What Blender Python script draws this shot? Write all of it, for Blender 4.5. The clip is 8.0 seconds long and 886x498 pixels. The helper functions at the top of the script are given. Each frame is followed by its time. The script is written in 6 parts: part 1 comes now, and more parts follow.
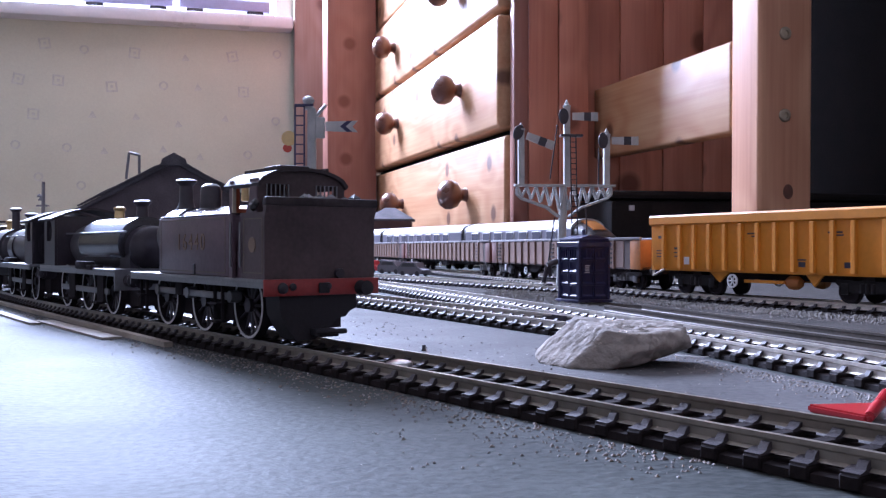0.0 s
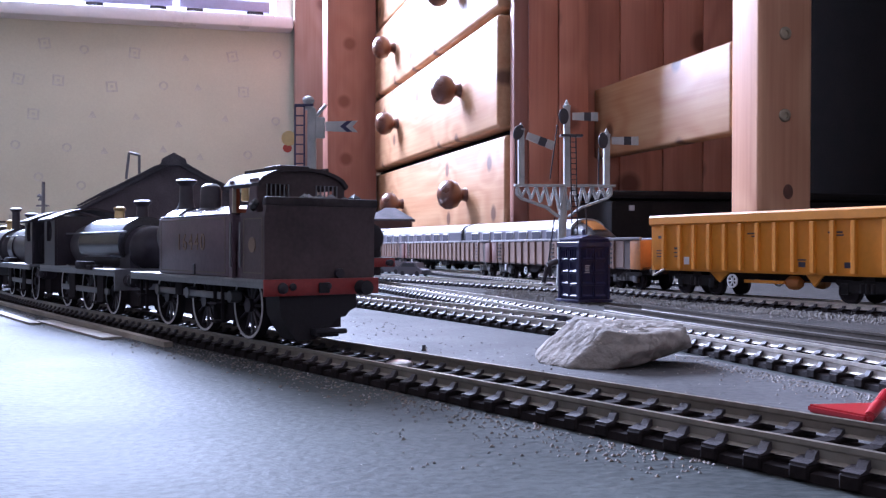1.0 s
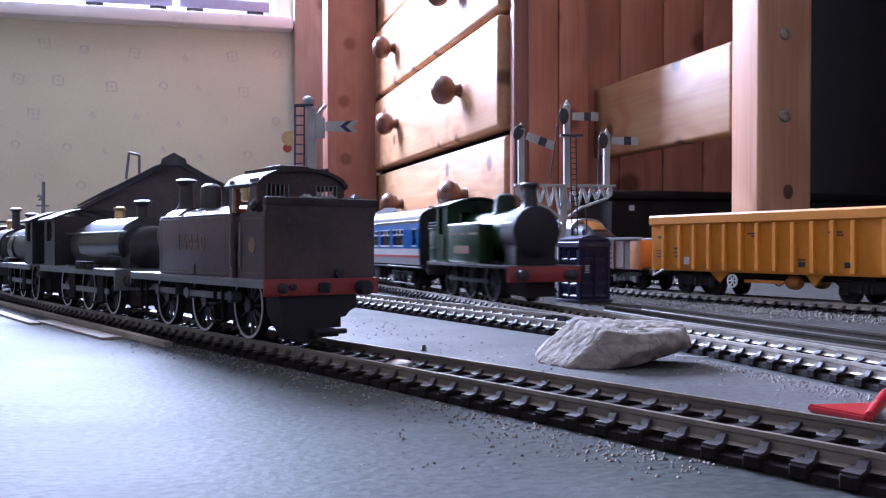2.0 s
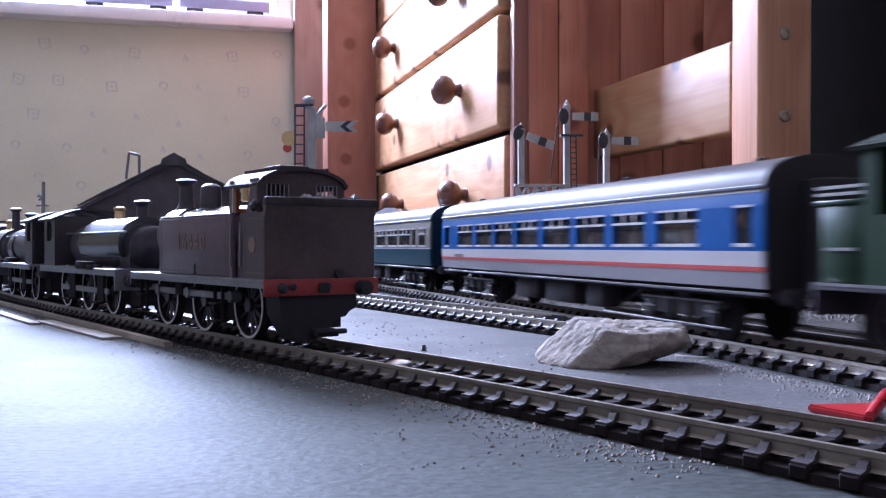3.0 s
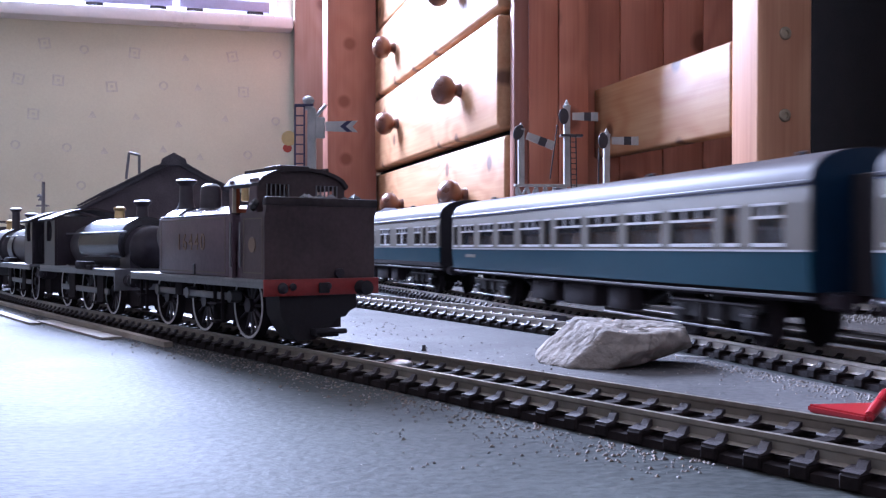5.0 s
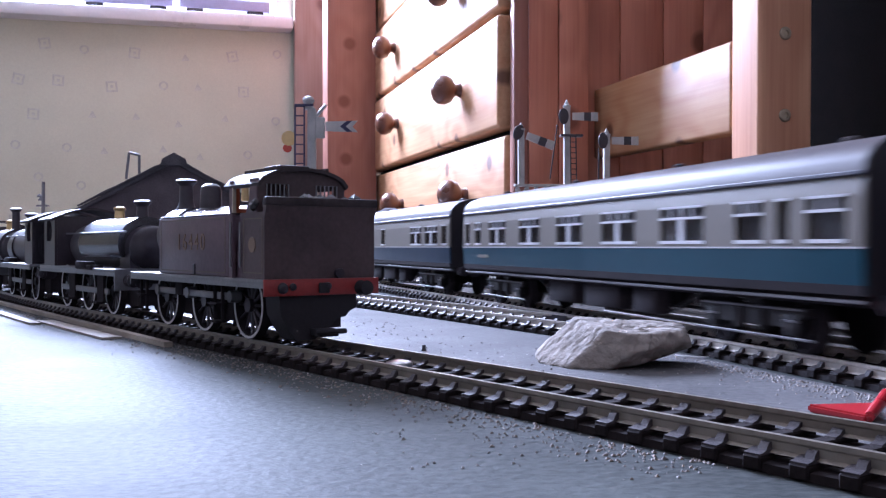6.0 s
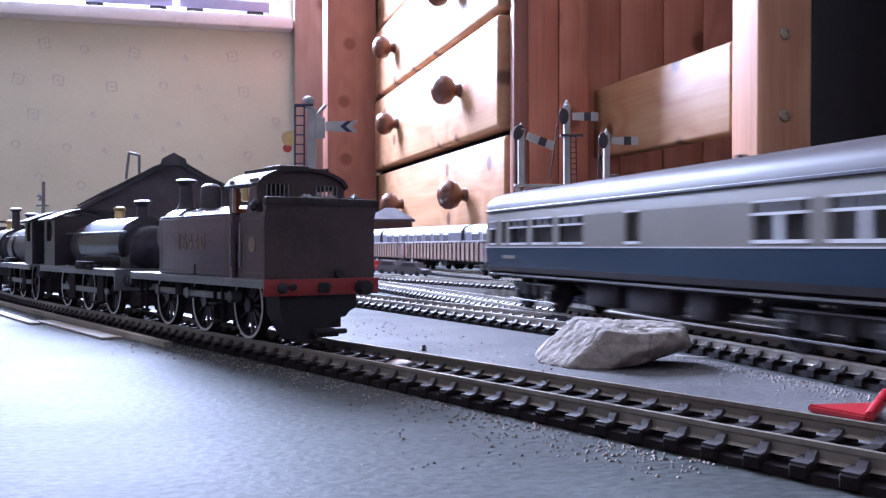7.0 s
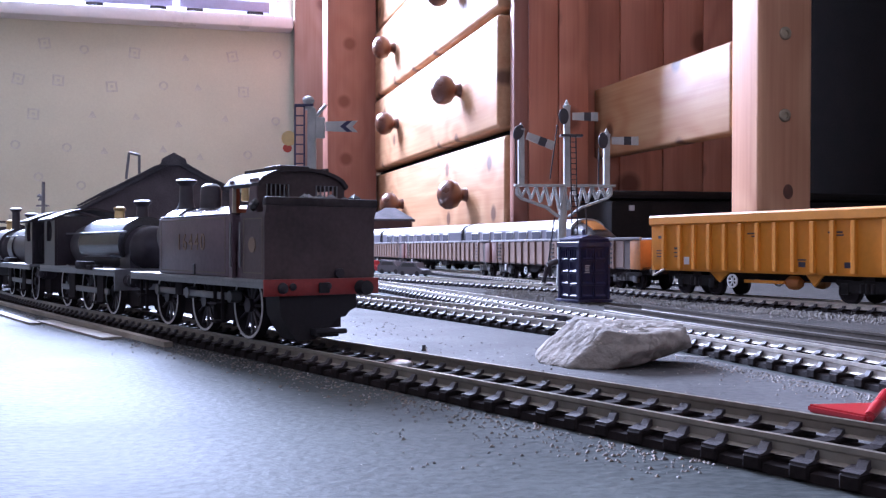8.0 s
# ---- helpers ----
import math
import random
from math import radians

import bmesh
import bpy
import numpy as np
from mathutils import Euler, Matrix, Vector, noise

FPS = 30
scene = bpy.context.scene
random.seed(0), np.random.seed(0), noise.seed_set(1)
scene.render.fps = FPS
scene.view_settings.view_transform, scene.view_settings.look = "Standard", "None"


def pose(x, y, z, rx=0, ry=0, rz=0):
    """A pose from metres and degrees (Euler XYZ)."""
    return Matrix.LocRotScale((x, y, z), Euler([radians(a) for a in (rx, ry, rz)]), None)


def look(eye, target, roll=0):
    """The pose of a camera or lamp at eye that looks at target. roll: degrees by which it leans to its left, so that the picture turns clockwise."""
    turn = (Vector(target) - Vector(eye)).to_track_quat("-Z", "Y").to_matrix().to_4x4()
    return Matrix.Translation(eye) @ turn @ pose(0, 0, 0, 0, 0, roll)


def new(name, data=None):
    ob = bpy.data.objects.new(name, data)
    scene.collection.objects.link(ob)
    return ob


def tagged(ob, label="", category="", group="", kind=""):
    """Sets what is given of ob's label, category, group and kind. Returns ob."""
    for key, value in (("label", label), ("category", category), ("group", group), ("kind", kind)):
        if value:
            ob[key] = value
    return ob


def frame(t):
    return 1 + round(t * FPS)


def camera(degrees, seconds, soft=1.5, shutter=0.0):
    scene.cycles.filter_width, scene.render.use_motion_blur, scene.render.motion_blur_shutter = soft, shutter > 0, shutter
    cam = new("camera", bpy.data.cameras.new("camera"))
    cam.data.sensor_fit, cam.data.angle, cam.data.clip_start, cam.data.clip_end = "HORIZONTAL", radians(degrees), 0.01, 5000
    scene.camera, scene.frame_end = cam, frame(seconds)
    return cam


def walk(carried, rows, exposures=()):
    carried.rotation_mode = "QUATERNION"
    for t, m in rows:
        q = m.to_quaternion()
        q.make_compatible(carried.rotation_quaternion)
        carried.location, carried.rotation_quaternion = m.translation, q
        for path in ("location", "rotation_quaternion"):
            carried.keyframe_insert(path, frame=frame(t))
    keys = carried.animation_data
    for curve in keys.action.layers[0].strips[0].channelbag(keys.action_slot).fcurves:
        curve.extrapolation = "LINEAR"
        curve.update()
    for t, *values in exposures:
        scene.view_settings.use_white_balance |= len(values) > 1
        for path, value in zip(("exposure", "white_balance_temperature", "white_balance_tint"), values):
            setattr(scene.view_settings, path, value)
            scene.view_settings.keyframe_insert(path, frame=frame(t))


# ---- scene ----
# Lengths below are in millimetres; MM turns them into metres when a mesh is made.
MM = 0.001
EYE = (0.0, 0.0, 0.0305)
RAIL = 5.0  # top of the rails above the board

cam = camera(50.0, 8.0, soft=1.3, shutter=0.5)
walk(cam, [(0.0, look(EYE, (0.0, 1.0, 0.0305 - 0.0024))), (8.0, look(EYE, (0.0, 1.0, 0.0305 - 0.0024)))],
     exposures=[(0.0, 0.83, 4960, 23), (4.0, 0.92, 4960, 23), (6.0, 1.0, 4960, 23), (8.0, 1.02, 4960, 23)])

# The room stands turned and a touch out of level against the board.
ROOM = Matrix.Translation(EYE) @ pose(0, 0, 0, 0.75, 0, 0) @ pose(0, 0, 0, 0, 0, 14.83)


def room(a, b, c, rz=0):
    return ROOM @ pose(a * MM, b * MM, c * MM, 0, 0, rz)


# ---- light ----
world = bpy.data.worlds.new("sky")
scene.world = world
world.use_nodes = True
wn = world.node_tree
sky = wn.nodes.new("ShaderNodeTexSky")
sky.sky_type = "NISHITA"
sky.sun_disc = False
sky.sun_elevation, sky.sun_rotation = radians(38), radians(-30)
wn.links.new(sky.outputs[0], wn.nodes["Background"].inputs[0])
wn.nodes["Background"].inputs[1].default_value = 0.15

lamp = bpy.data.lights.new("window_light", "AREA")
lamp.shape, lamp.size, lamp.size_y = "RECTANGLE", 0.82, 0.95
lamp.energy, lamp.color = 124, (0.95, 0.965, 1.0)
window_light = new("window_light", lamp)
window_light.matrix_world = ROOM @ pose(-0.24, 2.325, 0.985, -90, 0, 0)


# ---- materials ----
def mat(name, base, rough=0.5, metal=0.0, vary=0.15, scale=60.0, bump=0.05, fine=None, spec=0.5, coat=0.0, second=None, stretch=(1, 1, 1)):
    m = bpy.data.materials.new(name)
    m.use_nodes = True
    nt = m.node_tree
    b = nt.nodes["Principled BSDF"]
    tc = nt.nodes.new("ShaderNodeTexCoord")
    mp = nt.nodes.new("ShaderNodeMapping")
    mp.inputs["Scale"].default_value = stretch
    nt.links.new(tc.outputs["Object"], mp.inputs[0])
    n1 = nt.nodes.new("ShaderNodeTexNoise")
    n1.inputs["Scale"].default_value, n1.inputs["Detail"].default_value = scale, 5
    n2 = nt.nodes.new("ShaderNodeTexNoise")
    n2.inputs["Scale"].default_value, n2.inputs["Detail"].default_value = fine or scale * 14, 3
    for n in (n1, n2):
        nt.links.new(mp.outputs[0], n.inputs["Vector"])
    mix = nt.nodes.new("ShaderNodeMix")
    mix.data_type = "RGBA"
    lo = [c * (1 - vary) for c in base]
    hi = list(second) if second else [min(1, c * (1 + vary)) for c in base]
    mix.inputs[6].default_value, mix.inputs[7].default_value = (*lo, 1), (*hi, 1)
    ramp = nt.nodes.new("ShaderNodeMapRange")
    ramp.inputs[1].default_value, ramp.inputs[2].default_value = 0.35, 0.65
    add = nt.nodes.new("ShaderNodeMath")
    add.operation = "MULTIPLY_ADD"
    add.inputs[1].default_value, add.inputs[2].default_value = 0.35, 0.0
    add2 = nt.nodes.new("ShaderNodeMath")
    add2.operation = "MULTIPLY_ADD"
    add2.inputs[1].default_value = 0.65
    nt.links.new(n2.outputs[0], add.inputs[0])
    nt.links.new(n1.outputs[0], add2.inputs[0])
    nt.links.new(add.outputs[0], add2.inputs[2])
    nt.links.new(add2.outputs[0], ramp.inputs[0])
    nt.links.new(ramp.outputs[0], mix.inputs[0])
    nt.links.new(mix.outputs[2], b.inputs["Base Color"])
    rr = nt.nodes.new("ShaderNodeMapRange")
    rr.inputs[3].default_value, rr.inputs[4].default_value = max(0.02, rough - 0.1), min(1, rough + 0.1)
    nt.links.new(n1.outputs[0], rr.inputs[0])
    nt.links.new(rr.outputs[0], b.inputs["Roughness"])
    b.inputs["Metallic"].default_value = metal
    b.inputs["Specular IOR Level"].default_value = spec
    b.inputs["Coat Weight"].default_value = coat
    if bump:
        bp = nt.nodes.new("ShaderNodeBump")
        bp.inputs["Strength"].default_value, bp.inputs["Distance"].default_value = bump, 0.001
        nt.links.new(n2.outputs[0], bp.inputs["Height"])
        nt.links.new(bp.outputs[0], b.inputs["Normal"])
    return m


def wood(name, light, dark, knot, axis="Y", rough=0.5, density=9.0, face=(1, 2)):
    """Lacquered pine: long grain lines along one axis, and scattered knots."""
    m = bpy.data.materials.new(name)
    m.use_nodes = True
    nt = m.node_tree
    b = nt.nodes["Principled BSDF"]
    tc = nt.nodes.new("ShaderNodeTexCoord")
    info = nt.nodes.new("ShaderNodeObjectInfo")
    shift = nt.nodes.new("ShaderNodeVectorMath")
    shift.operation = "MULTIPLY_ADD"
    comb = nt.nodes.new("ShaderNodeCombineXYZ")
    for k in range(3):
        nt.links.new(info.outputs["Random"], comb.inputs[k])
    shift.inputs[1].default_value = (7.3, 5.1, 9.7)
    nt.links.new(comb.outputs[0], shift.inputs[0])
    nt.links.new(tc.outputs["Object"], shift.inputs[2])

    def mapped(scale):
        mp = nt.nodes.new("ShaderNodeMapping")
        mp.inputs["Scale"].default_value = scale
        nt.links.new(shift.outputs[0], mp.inputs[0])
        return mp

    along = {"X": 0, "Y": 1, "Z": 2}[axis]
    s = [1.0, 1.0, 1.0]
    s[along] = 0.12
    warp = nt.nodes.new("ShaderNodeTexNoise")
    warp.inputs["Scale"].default_value, warp.inputs["Detail"].default_value = 11, 2
    nt.links.new(mapped(s).outputs[0], warp.inputs["Vector"])
    sep = nt.nodes.new("ShaderNodeSeparateXYZ")
    flat = nt.nodes.new("ShaderNodeCombineXYZ")
    nt.links.new(shift.outputs[0], sep.inputs[0])
    nt.links.new(sep.outputs[face[0]], flat.inputs[0])
    nt.links.new(sep.outputs[face[1]], flat.inputs[1])
    vor = nt.nodes.new("ShaderNodeTexVoronoi")
    vor.voronoi_dimensions = "2D"
    vor.inputs["Scale"].default_value = density
    nt.links.new(flat.outputs[0], vor.inputs["Vector"])
    curl = nt.nodes.new("ShaderNodeMapRange")
    curl.inputs[1].default_value, curl.inputs[2].default_value = 0.0, 0.5
    curl.inputs[3].default_value, curl.inputs[4].default_value = 0.16, 0.0
    nt.links.new(vor.outputs["Distance"], curl.inputs[0])
    bent = nt.nodes.new("ShaderNodeMath")
    bent.operation = "ADD"
    nt.links.new(curl.outputs[0], bent.inputs[1])
    ring = nt.nodes.new("ShaderNodeMath")
    ring.operation = "MULTIPLY"
    ring.inputs[1].default_value = 46
    nt.links.new(warp.outputs[0], bent.inputs[0])
    nt.links.new(bent.outputs[0], ring.inputs[0])
    sine = nt.nodes.new("ShaderNodeMath")
    sine.operation = "SINE"
    nt.links.new(ring.outputs[0], sine.inputs[0])
    grain = nt.nodes.new("ShaderNodeTexNoise")
    grain.inputs["Scale"].default_value, grain.inputs["Detail"].default_value = 260, 4
    s2 = [1.0, 1.0, 1.0]
    s2[along] = 0.03
    nt.links.new(mapped(s2).outputs[0], grain.inputs["Vector"])
    tot = nt.nodes.new("ShaderNodeMath")
    tot.operation = "MULTIPLY_ADD"
    tot.inputs[1].default_value = 0.22
    nt.links.new(sine.outputs[0], tot.inputs[0])
    nt.links.new(grain.outputs[0], tot.inputs[2])
    mix = nt.nodes.new("ShaderNodeMix")
    mix.data_type = "RGBA"
    mix.inputs[6].default_value, mix.inputs[7].default_value = (*light, 1), (*dark, 1)
    nt.links.new(tot.outputs[0], mix.inputs[0])
    kr = nt.nodes.new("ShaderNodeMapRange")
    kr.inputs[1].default_value, kr.inputs[2].default_value = 0.06, 0.11
    kr.inputs[3].default_value, kr.inputs[4].default_value = 0.85, 0.0
    nt.links.new(vor.outputs["Distance"], kr.inputs[0])
    mk = nt.nodes.new("ShaderNodeMix")
    mk.data_type = "RGBA"
    mk.inputs[7].default_value = (*knot, 1)
    nt.links.new(kr.outputs[0], mk.inputs[0])
    nt.links.new(mix.outputs[2], mk.inputs[6])
    nt.links.new(mk.outputs[2], b.inputs["Base Color"])
    b.inputs["Roughness"].default_value = rough
    b.inputs["Coat Weight"].default_value = 0.03
    b.inputs["Coat Roughness"].default_value = 0.3
    bp = nt.nodes.new("ShaderNodeBump")
    bp.inputs["Strength"].default_value, bp.inputs["Distance"].default_value = 0.12, 0.001
    nt.links.new(grain.outputs[0], bp.inputs["Height"])
    nt.links.new(bp.outputs[0], b.inputs["Normal"])
    return m


M = {}
M["board"] = mat("grey_blue_board_paint", (0.062, 0.068, 0.065), 0.7, vary=0.5, scale=22, fine=600, bump=0.34, spec=0.08, stretch=(0.8, 1.1, 1))
nt = M["board"].node_tree
coarse = nt.nodes.new("ShaderNodeTexNoise")
coarse.inputs["Scale"].default_value, coarse.inputs["Detail"].default_value = 110, 4
nt.links.new(nt.nodes["Mapping"].outputs[0], coarse.inputs["Vector"])
wavy = nt.nodes.new("ShaderNodeBump")
wavy.inputs["Strength"].default_value, wavy.inputs["Distance"].default_value = 0.11, 0.0018
nt.links.new(coarse.outputs[0], wavy.inputs["Height"])
nt.links.new(wavy.outputs[0], nt.nodes["Bump"].inputs["Normal"])
# Paler board paint: the window glare between the tracks is in this colour.
M["dusty"] = mat("glare_grey_paint", (0.105, 0.102, 0.102), 0.68, vary=0.35, scale=30, fine=500, bump=0.4, spec=0.11)
M["pine"] = wood("lacquered_pine", (0.56, 0.335, 0.175), (0.39, 0.172, 0.068), (0.09, 0.03, 0.015), "Y", density=8.5)
# Copies of the same pine: light, shade and glare on each board are in the tone.
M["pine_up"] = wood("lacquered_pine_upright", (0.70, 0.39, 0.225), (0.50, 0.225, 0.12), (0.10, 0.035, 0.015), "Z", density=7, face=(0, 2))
M["pine_red"] = wood("pine_shade_copy", (0.36, 0.165, 0.12), (0.28, 0.115, 0.08), (0.17, 0.055, 0.03), "Z", density=7, face=(0, 2))
M["pine_warm"] = wood("pine_lit_copy", (0.66, 0.285, 0.175), (0.48, 0.17, 0.10), (0.17, 0.055, 0.03), "Z", density=6, face=(0, 2))
M["pine_dull"] = wood("pine_glare_copy", (0.42, 0.30, 0.25), (0.33, 0.20, 0.16), (0.16, 0.08, 0.06), "Z", density=5, face=(0, 2))
M["knot"] = mat("dark_knot", (0.12, 0.045, 0.028), 0.5, vary=0.4, scale=120)
M["knob"] = mat("turned_pine_knob", (0.125, 0.043, 0.021), 0.3, vary=0.2, scale=40, coat=0.4)
M["wallpaper"] = mat("beige_wallpaper", (0.615, 0.615, 0.485), 0.75, vary=0.07, scale=5, fine=300, bump=0.15)
M["motif"] = mat("faded_wallpaper_motif", (0.53, 0.53, 0.46), 0.75, vary=0.2, scale=60, bump=0.1)
M["white_gloss"] = mat("white_gloss_paint", (0.78, 0.77, 0.80), 0.3, vary=0.04, scale=12, bump=0.03)
M["plaster"] = mat("plain_plaster", (0.62, 0.56, 0.50), 0.8, vary=0.06, scale=4, bump=0.1)
M["carpet"] = mat("dark_brown_carpet", (0.10, 0.08, 0.07), 0.9, vary=0.2, scale=30, bump=0.3)
# Near-black for dark boxes and unlit spaces: their shade is in the colour.
M["dark"] = mat("near_black_box_and_shade", (0.016, 0.012, 0.011), 0.9, vary=0.3, scale=20, bump=0.2, spec=0.3)
M["rail"] = mat("nickel_silver_rail", (0.66, 0.61, 0.55), 0.42, metal=0.7, vary=0.2, scale=40, bump=0.08)
M["rail_worn"] = mat("weathered_rail", (0.25, 0.22, 0.18), 0.4, metal=0.5, vary=0.25, scale=30, bump=0.1)
M["rail_dull"] = mat("tarnished_rail", (0.085, 0.068, 0.054), 0.5, metal=0.4, vary=0.3, scale=40, bump=0.1)
M["sleeper"] = mat("black_plastic_sleeper", (0.018, 0.0135, 0.0135), 0.75, vary=0.3, scale=90, bump=0.1, spec=0.1)
M["chair"] = mat("dusty_grey_plastic_chair", (0.062, 0.053, 0.056), 0.55, vary=0.35, scale=200, bump=0.15, spec=0.25)
M["ballast"] = mat("grey_ballast", (0.13, 0.114, 0.098), 0.85, vary=0.55, scale=160, fine=900, bump=0.5)
M["grit"] = mat("pale_grey_grit", (0.30, 0.28, 0.27), 0.85, vary=0.6, scale=160, fine=900, bump=0.4)
M["stone"] = mat("pale_limestone", (0.32, 0.287, 0.255), 0.9, vary=0.30, scale=70, fine=420, bump=0.9, spec=0.15)
# Engine maroon and black are lifted: the haze over them is in the base.
M["loco_black"] = mat("hazed_maroon_black", (0.070, 0.046, 0.047), 0.5, vary=0.35, scale=60, bump=0.06)
M["loco_side"] = mat("hazed_maroon_side", (0.108, 0.070, 0.084), 0.4, vary=0.3, scale=50, bump=0.05)
M["black"] = mat("satin_black", (0.032, 0.025, 0.033), 0.33, vary=0.3, scale=60, bump=0.05, spec=0.5)
M["black_gloss"] = mat("gloss_black", (0.020, 0.018, 0.021), 0.36, vary=0.3, scale=60, bump=0.03, spec=0.8)
M["saddle_gloss"] = mat("polished_black_tank", (0.022, 0.018, 0.022), 0.24, vary=0.25, scale=60, bump=0.02, spec=0.9)
M["saddle"] = mat("satin_black_boiler", (0.045, 0.038, 0.044), 0.52, vary=0.3, scale=60, bump=0.03, spec=1.0)
M["red"] = mat("buffer_red", (0.26, 0.032, 0.028), 0.4, vary=0.2, scale=60)
M["steel"] = mat("bright_steel", (0.5, 0.5, 0.5), 0.3, metal=1.0, vary=0.15, scale=60)
M["grey_metal"] = mat("grey_rod", (0.20, 0.20, 0.21), 0.42, metal=0.6, vary=0.2, scale=60)
M["tyre"] = mat("dull_steel_tyre", (0.66, 0.64, 0.64), 0.38, metal=0.2, vary=0.2, scale=60)
M["tank_top"] = mat("glossy_maroon_black", (0.050, 0.038, 0.042), 0.24, vary=0.3, scale=60, bump=0.03, spec=0.6)
M["straw"] = mat("faded_gold_lettering", (0.19, 0.125, 0.08), 0.5, vary=0.2, scale=200)
M["gold"] = mat("worn_gold_lettering", (0.14, 0.08, 0.036), 0.45, vary=0.3, scale=250)
M["lining"] = mat("worn_lining", (0.12, 0.09, 0.06), 0.5, vary=0.2, scale=200)
M["cream"] = mat("cream_lit_edge_and_step", (0.55, 0.47, 0.35), 0.5, vary=0.1)
M["orange"] = mat("orange_red_cab_inside", (0.62, 0.14, 0.05), 0.5, vary=0.1)
M["glass"] = mat("tinted_window_plastic", (0.10, 0.10, 0.11), 0.12, vary=0.2, spec=0.6, bump=0)
M["white_ink"] = mat("white_ink", (0.7, 0.7, 0.72), 0.5, vary=0.05)
M["green"] = mat("lined_green", (0.011, 0.030, 0.011), 0.36, vary=0.2, scale=40, bump=0.03, spec=0.16)
M["green_dark"] = mat("dark_green_roof", (0.012, 0.022, 0.013), 0.5, vary=0.15, scale=40, bump=0.03, spec=0.25)
M["nse_blue"] = mat("bright_blue_livery", (0.006, 0.085, 0.33), 0.32, vary=0.06, scale=30, bump=0.02, spec=0.22)
M["nse_white"] = mat("white_livery", (0.55, 0.54, 0.56), 0.35, vary=0.05, scale=30, bump=0.02, spec=0.22)
M["nse_grey"] = mat("grey_livery", (0.30, 0.29, 0.31), 0.4, vary=0.05, scale=30, bump=0.02, spec=0.22)
M["nse_red"] = mat("red_livery", (0.55, 0.08, 0.07), 0.4, vary=0.05, spec=0.22)
M["br_blue"] = mat("rail_blue_livery", (0.010, 0.052, 0.080), 0.34, vary=0.08, scale=30, bump=0.02, spec=0.22)
M["br_blue_dark"] = mat("deep_rail_blue_livery", (0.008, 0.026, 0.055), 0.34, vary=0.08, scale=30, bump=0.02, spec=0.22)
M["br_grey"] = mat("pearl_grey_livery", (0.19, 0.172, 0.148), 0.4, vary=0.06, scale=30, bump=0.02, spec=0.22)
# Grey for strips that stand in for highlights on coach edges and bogies.
M["glint_strip"] = mat("painted_glint_grey", (0.14, 0.13, 0.14), 0.4, vary=0.3, scale=60, spec=0.5)
M["gutter"] = mat("dark_gutter", (0.035, 0.032, 0.055), 0.45, vary=0.15, scale=40)
M["roof"] = mat("grey_roof", (0.088, 0.077, 0.080), 0.5, vary=0.15, scale=25, bump=0.03, spec=0.08)
M["under"] = mat("black_underframe", (0.028, 0.023, 0.026), 0.8, vary=0.3, scale=60, bump=0.05, spec=0.1)
M["bogie_black"] = mat("dusty_black_bogie", (0.020, 0.017, 0.018), 0.5, vary=0.35, scale=80, bump=0.08, spec=0.2)
M["gangway"] = mat("black_gangway", (0.017, 0.014, 0.018), 0.75, vary=0.2, scale=60)
M["seat"] = mat("tan_seats", (0.36, 0.20, 0.10), 0.7, vary=0.2)
M["yellow"] = mat("engineers_yellow", (0.68, 0.265, 0.014), 0.42, vary=0.10, scale=30, bump=0.04)
M["tank_orange"] = mat("orange_brown_tank", (0.42, 0.16, 0.035), 0.42, vary=0.15, scale=30)
M["wagon_brown"] = mat("dusty_brown_wagon", (0.05, 0.027, 0.021), 0.55, vary=0.2, scale=60, bump=0.05)
M["wagon_rib"] = mat("pale_brown_panel", (0.215, 0.128, 0.094), 0.55, vary=0.2, scale=60)
M["wagon_dark"] = mat("dark_brown_end", (0.12, 0.040, 0.028), 0.55, vary=0.2, scale=60)
M["police_blue"] = mat("dark_blue_box", (0.019, 0.018, 0.070), 0.4, vary=0.15, scale=60, bump=0.03)
M["signal_white"] = mat("signal_white", (0.44, 0.44, 0.43), 0.5, vary=0.22, scale=120, bump=0.05)
# Dark stone tone carries the shade of the backlit shed.
M["brick_dark"] = mat("backlit_shed_stone", (0.11, 0.09, 0.10), 0.8, vary=0.3, scale=80, bump=0.4)
M["slate"] = mat("slate_roof", (0.085, 0.080, 0.090), 0.75, vary=0.3, scale=80, bump=0.4, spec=0.15)
M["hut_red"] = mat("red_brick_hut", (0.11, 0.06, 0.05), 0.7, vary=0.2, scale=90)
M["pane_grey"] = mat("lilac_grey_pane", (0.12, 0.12, 0.15), 0.2, vary=0.1, bump=0)
M["flake"] = mat("pale_dust", (0.50, 0.485, 0.47), 0.9, vary=0.25, scale=200, spec=0.1)
M["speck"] = mat("grey_brown_speck", (0.12, 0.10, 0.095), 0.85, vary=0.4, scale=300)
M["car_grey"] = mat("grey_car_enamel", (0.17, 0.16, 0.18), 0.22, vary=0.1, scale=60, bump=0)
# Lilac puts the window's bloom into the colour of the sill coaches.
M["lavender"] = mat("bloom_lilac_stock", (0.36, 0.35, 0.50), 0.4, vary=0.1, scale=30)
M["red_plastic"] = mat("red_plastic", (0.46, 0.026, 0.034), 0.3, vary=0.08, scale=50, bump=0.03)
M["timber"] = mat("pale_stirrer_timber", (0.31, 0.27, 0.22), 0.7, vary=0.25, scale=60, bump=0.2, stretch=(0.2, 1, 1))
M["crumb"] = mat("brown_crumbs", (0.22, 0.18, 0.15), 0.8, vary=0.6, scale=200)
M["coach_white"] = mat("white_roof_coach", (0.50, 0.49, 0.50), 0.4, vary=0.06, scale=30)
M["coach_blue"] = mat("pale_blue_side", (0.17, 0.165, 0.205), 0.35, vary=0.08, scale=30)
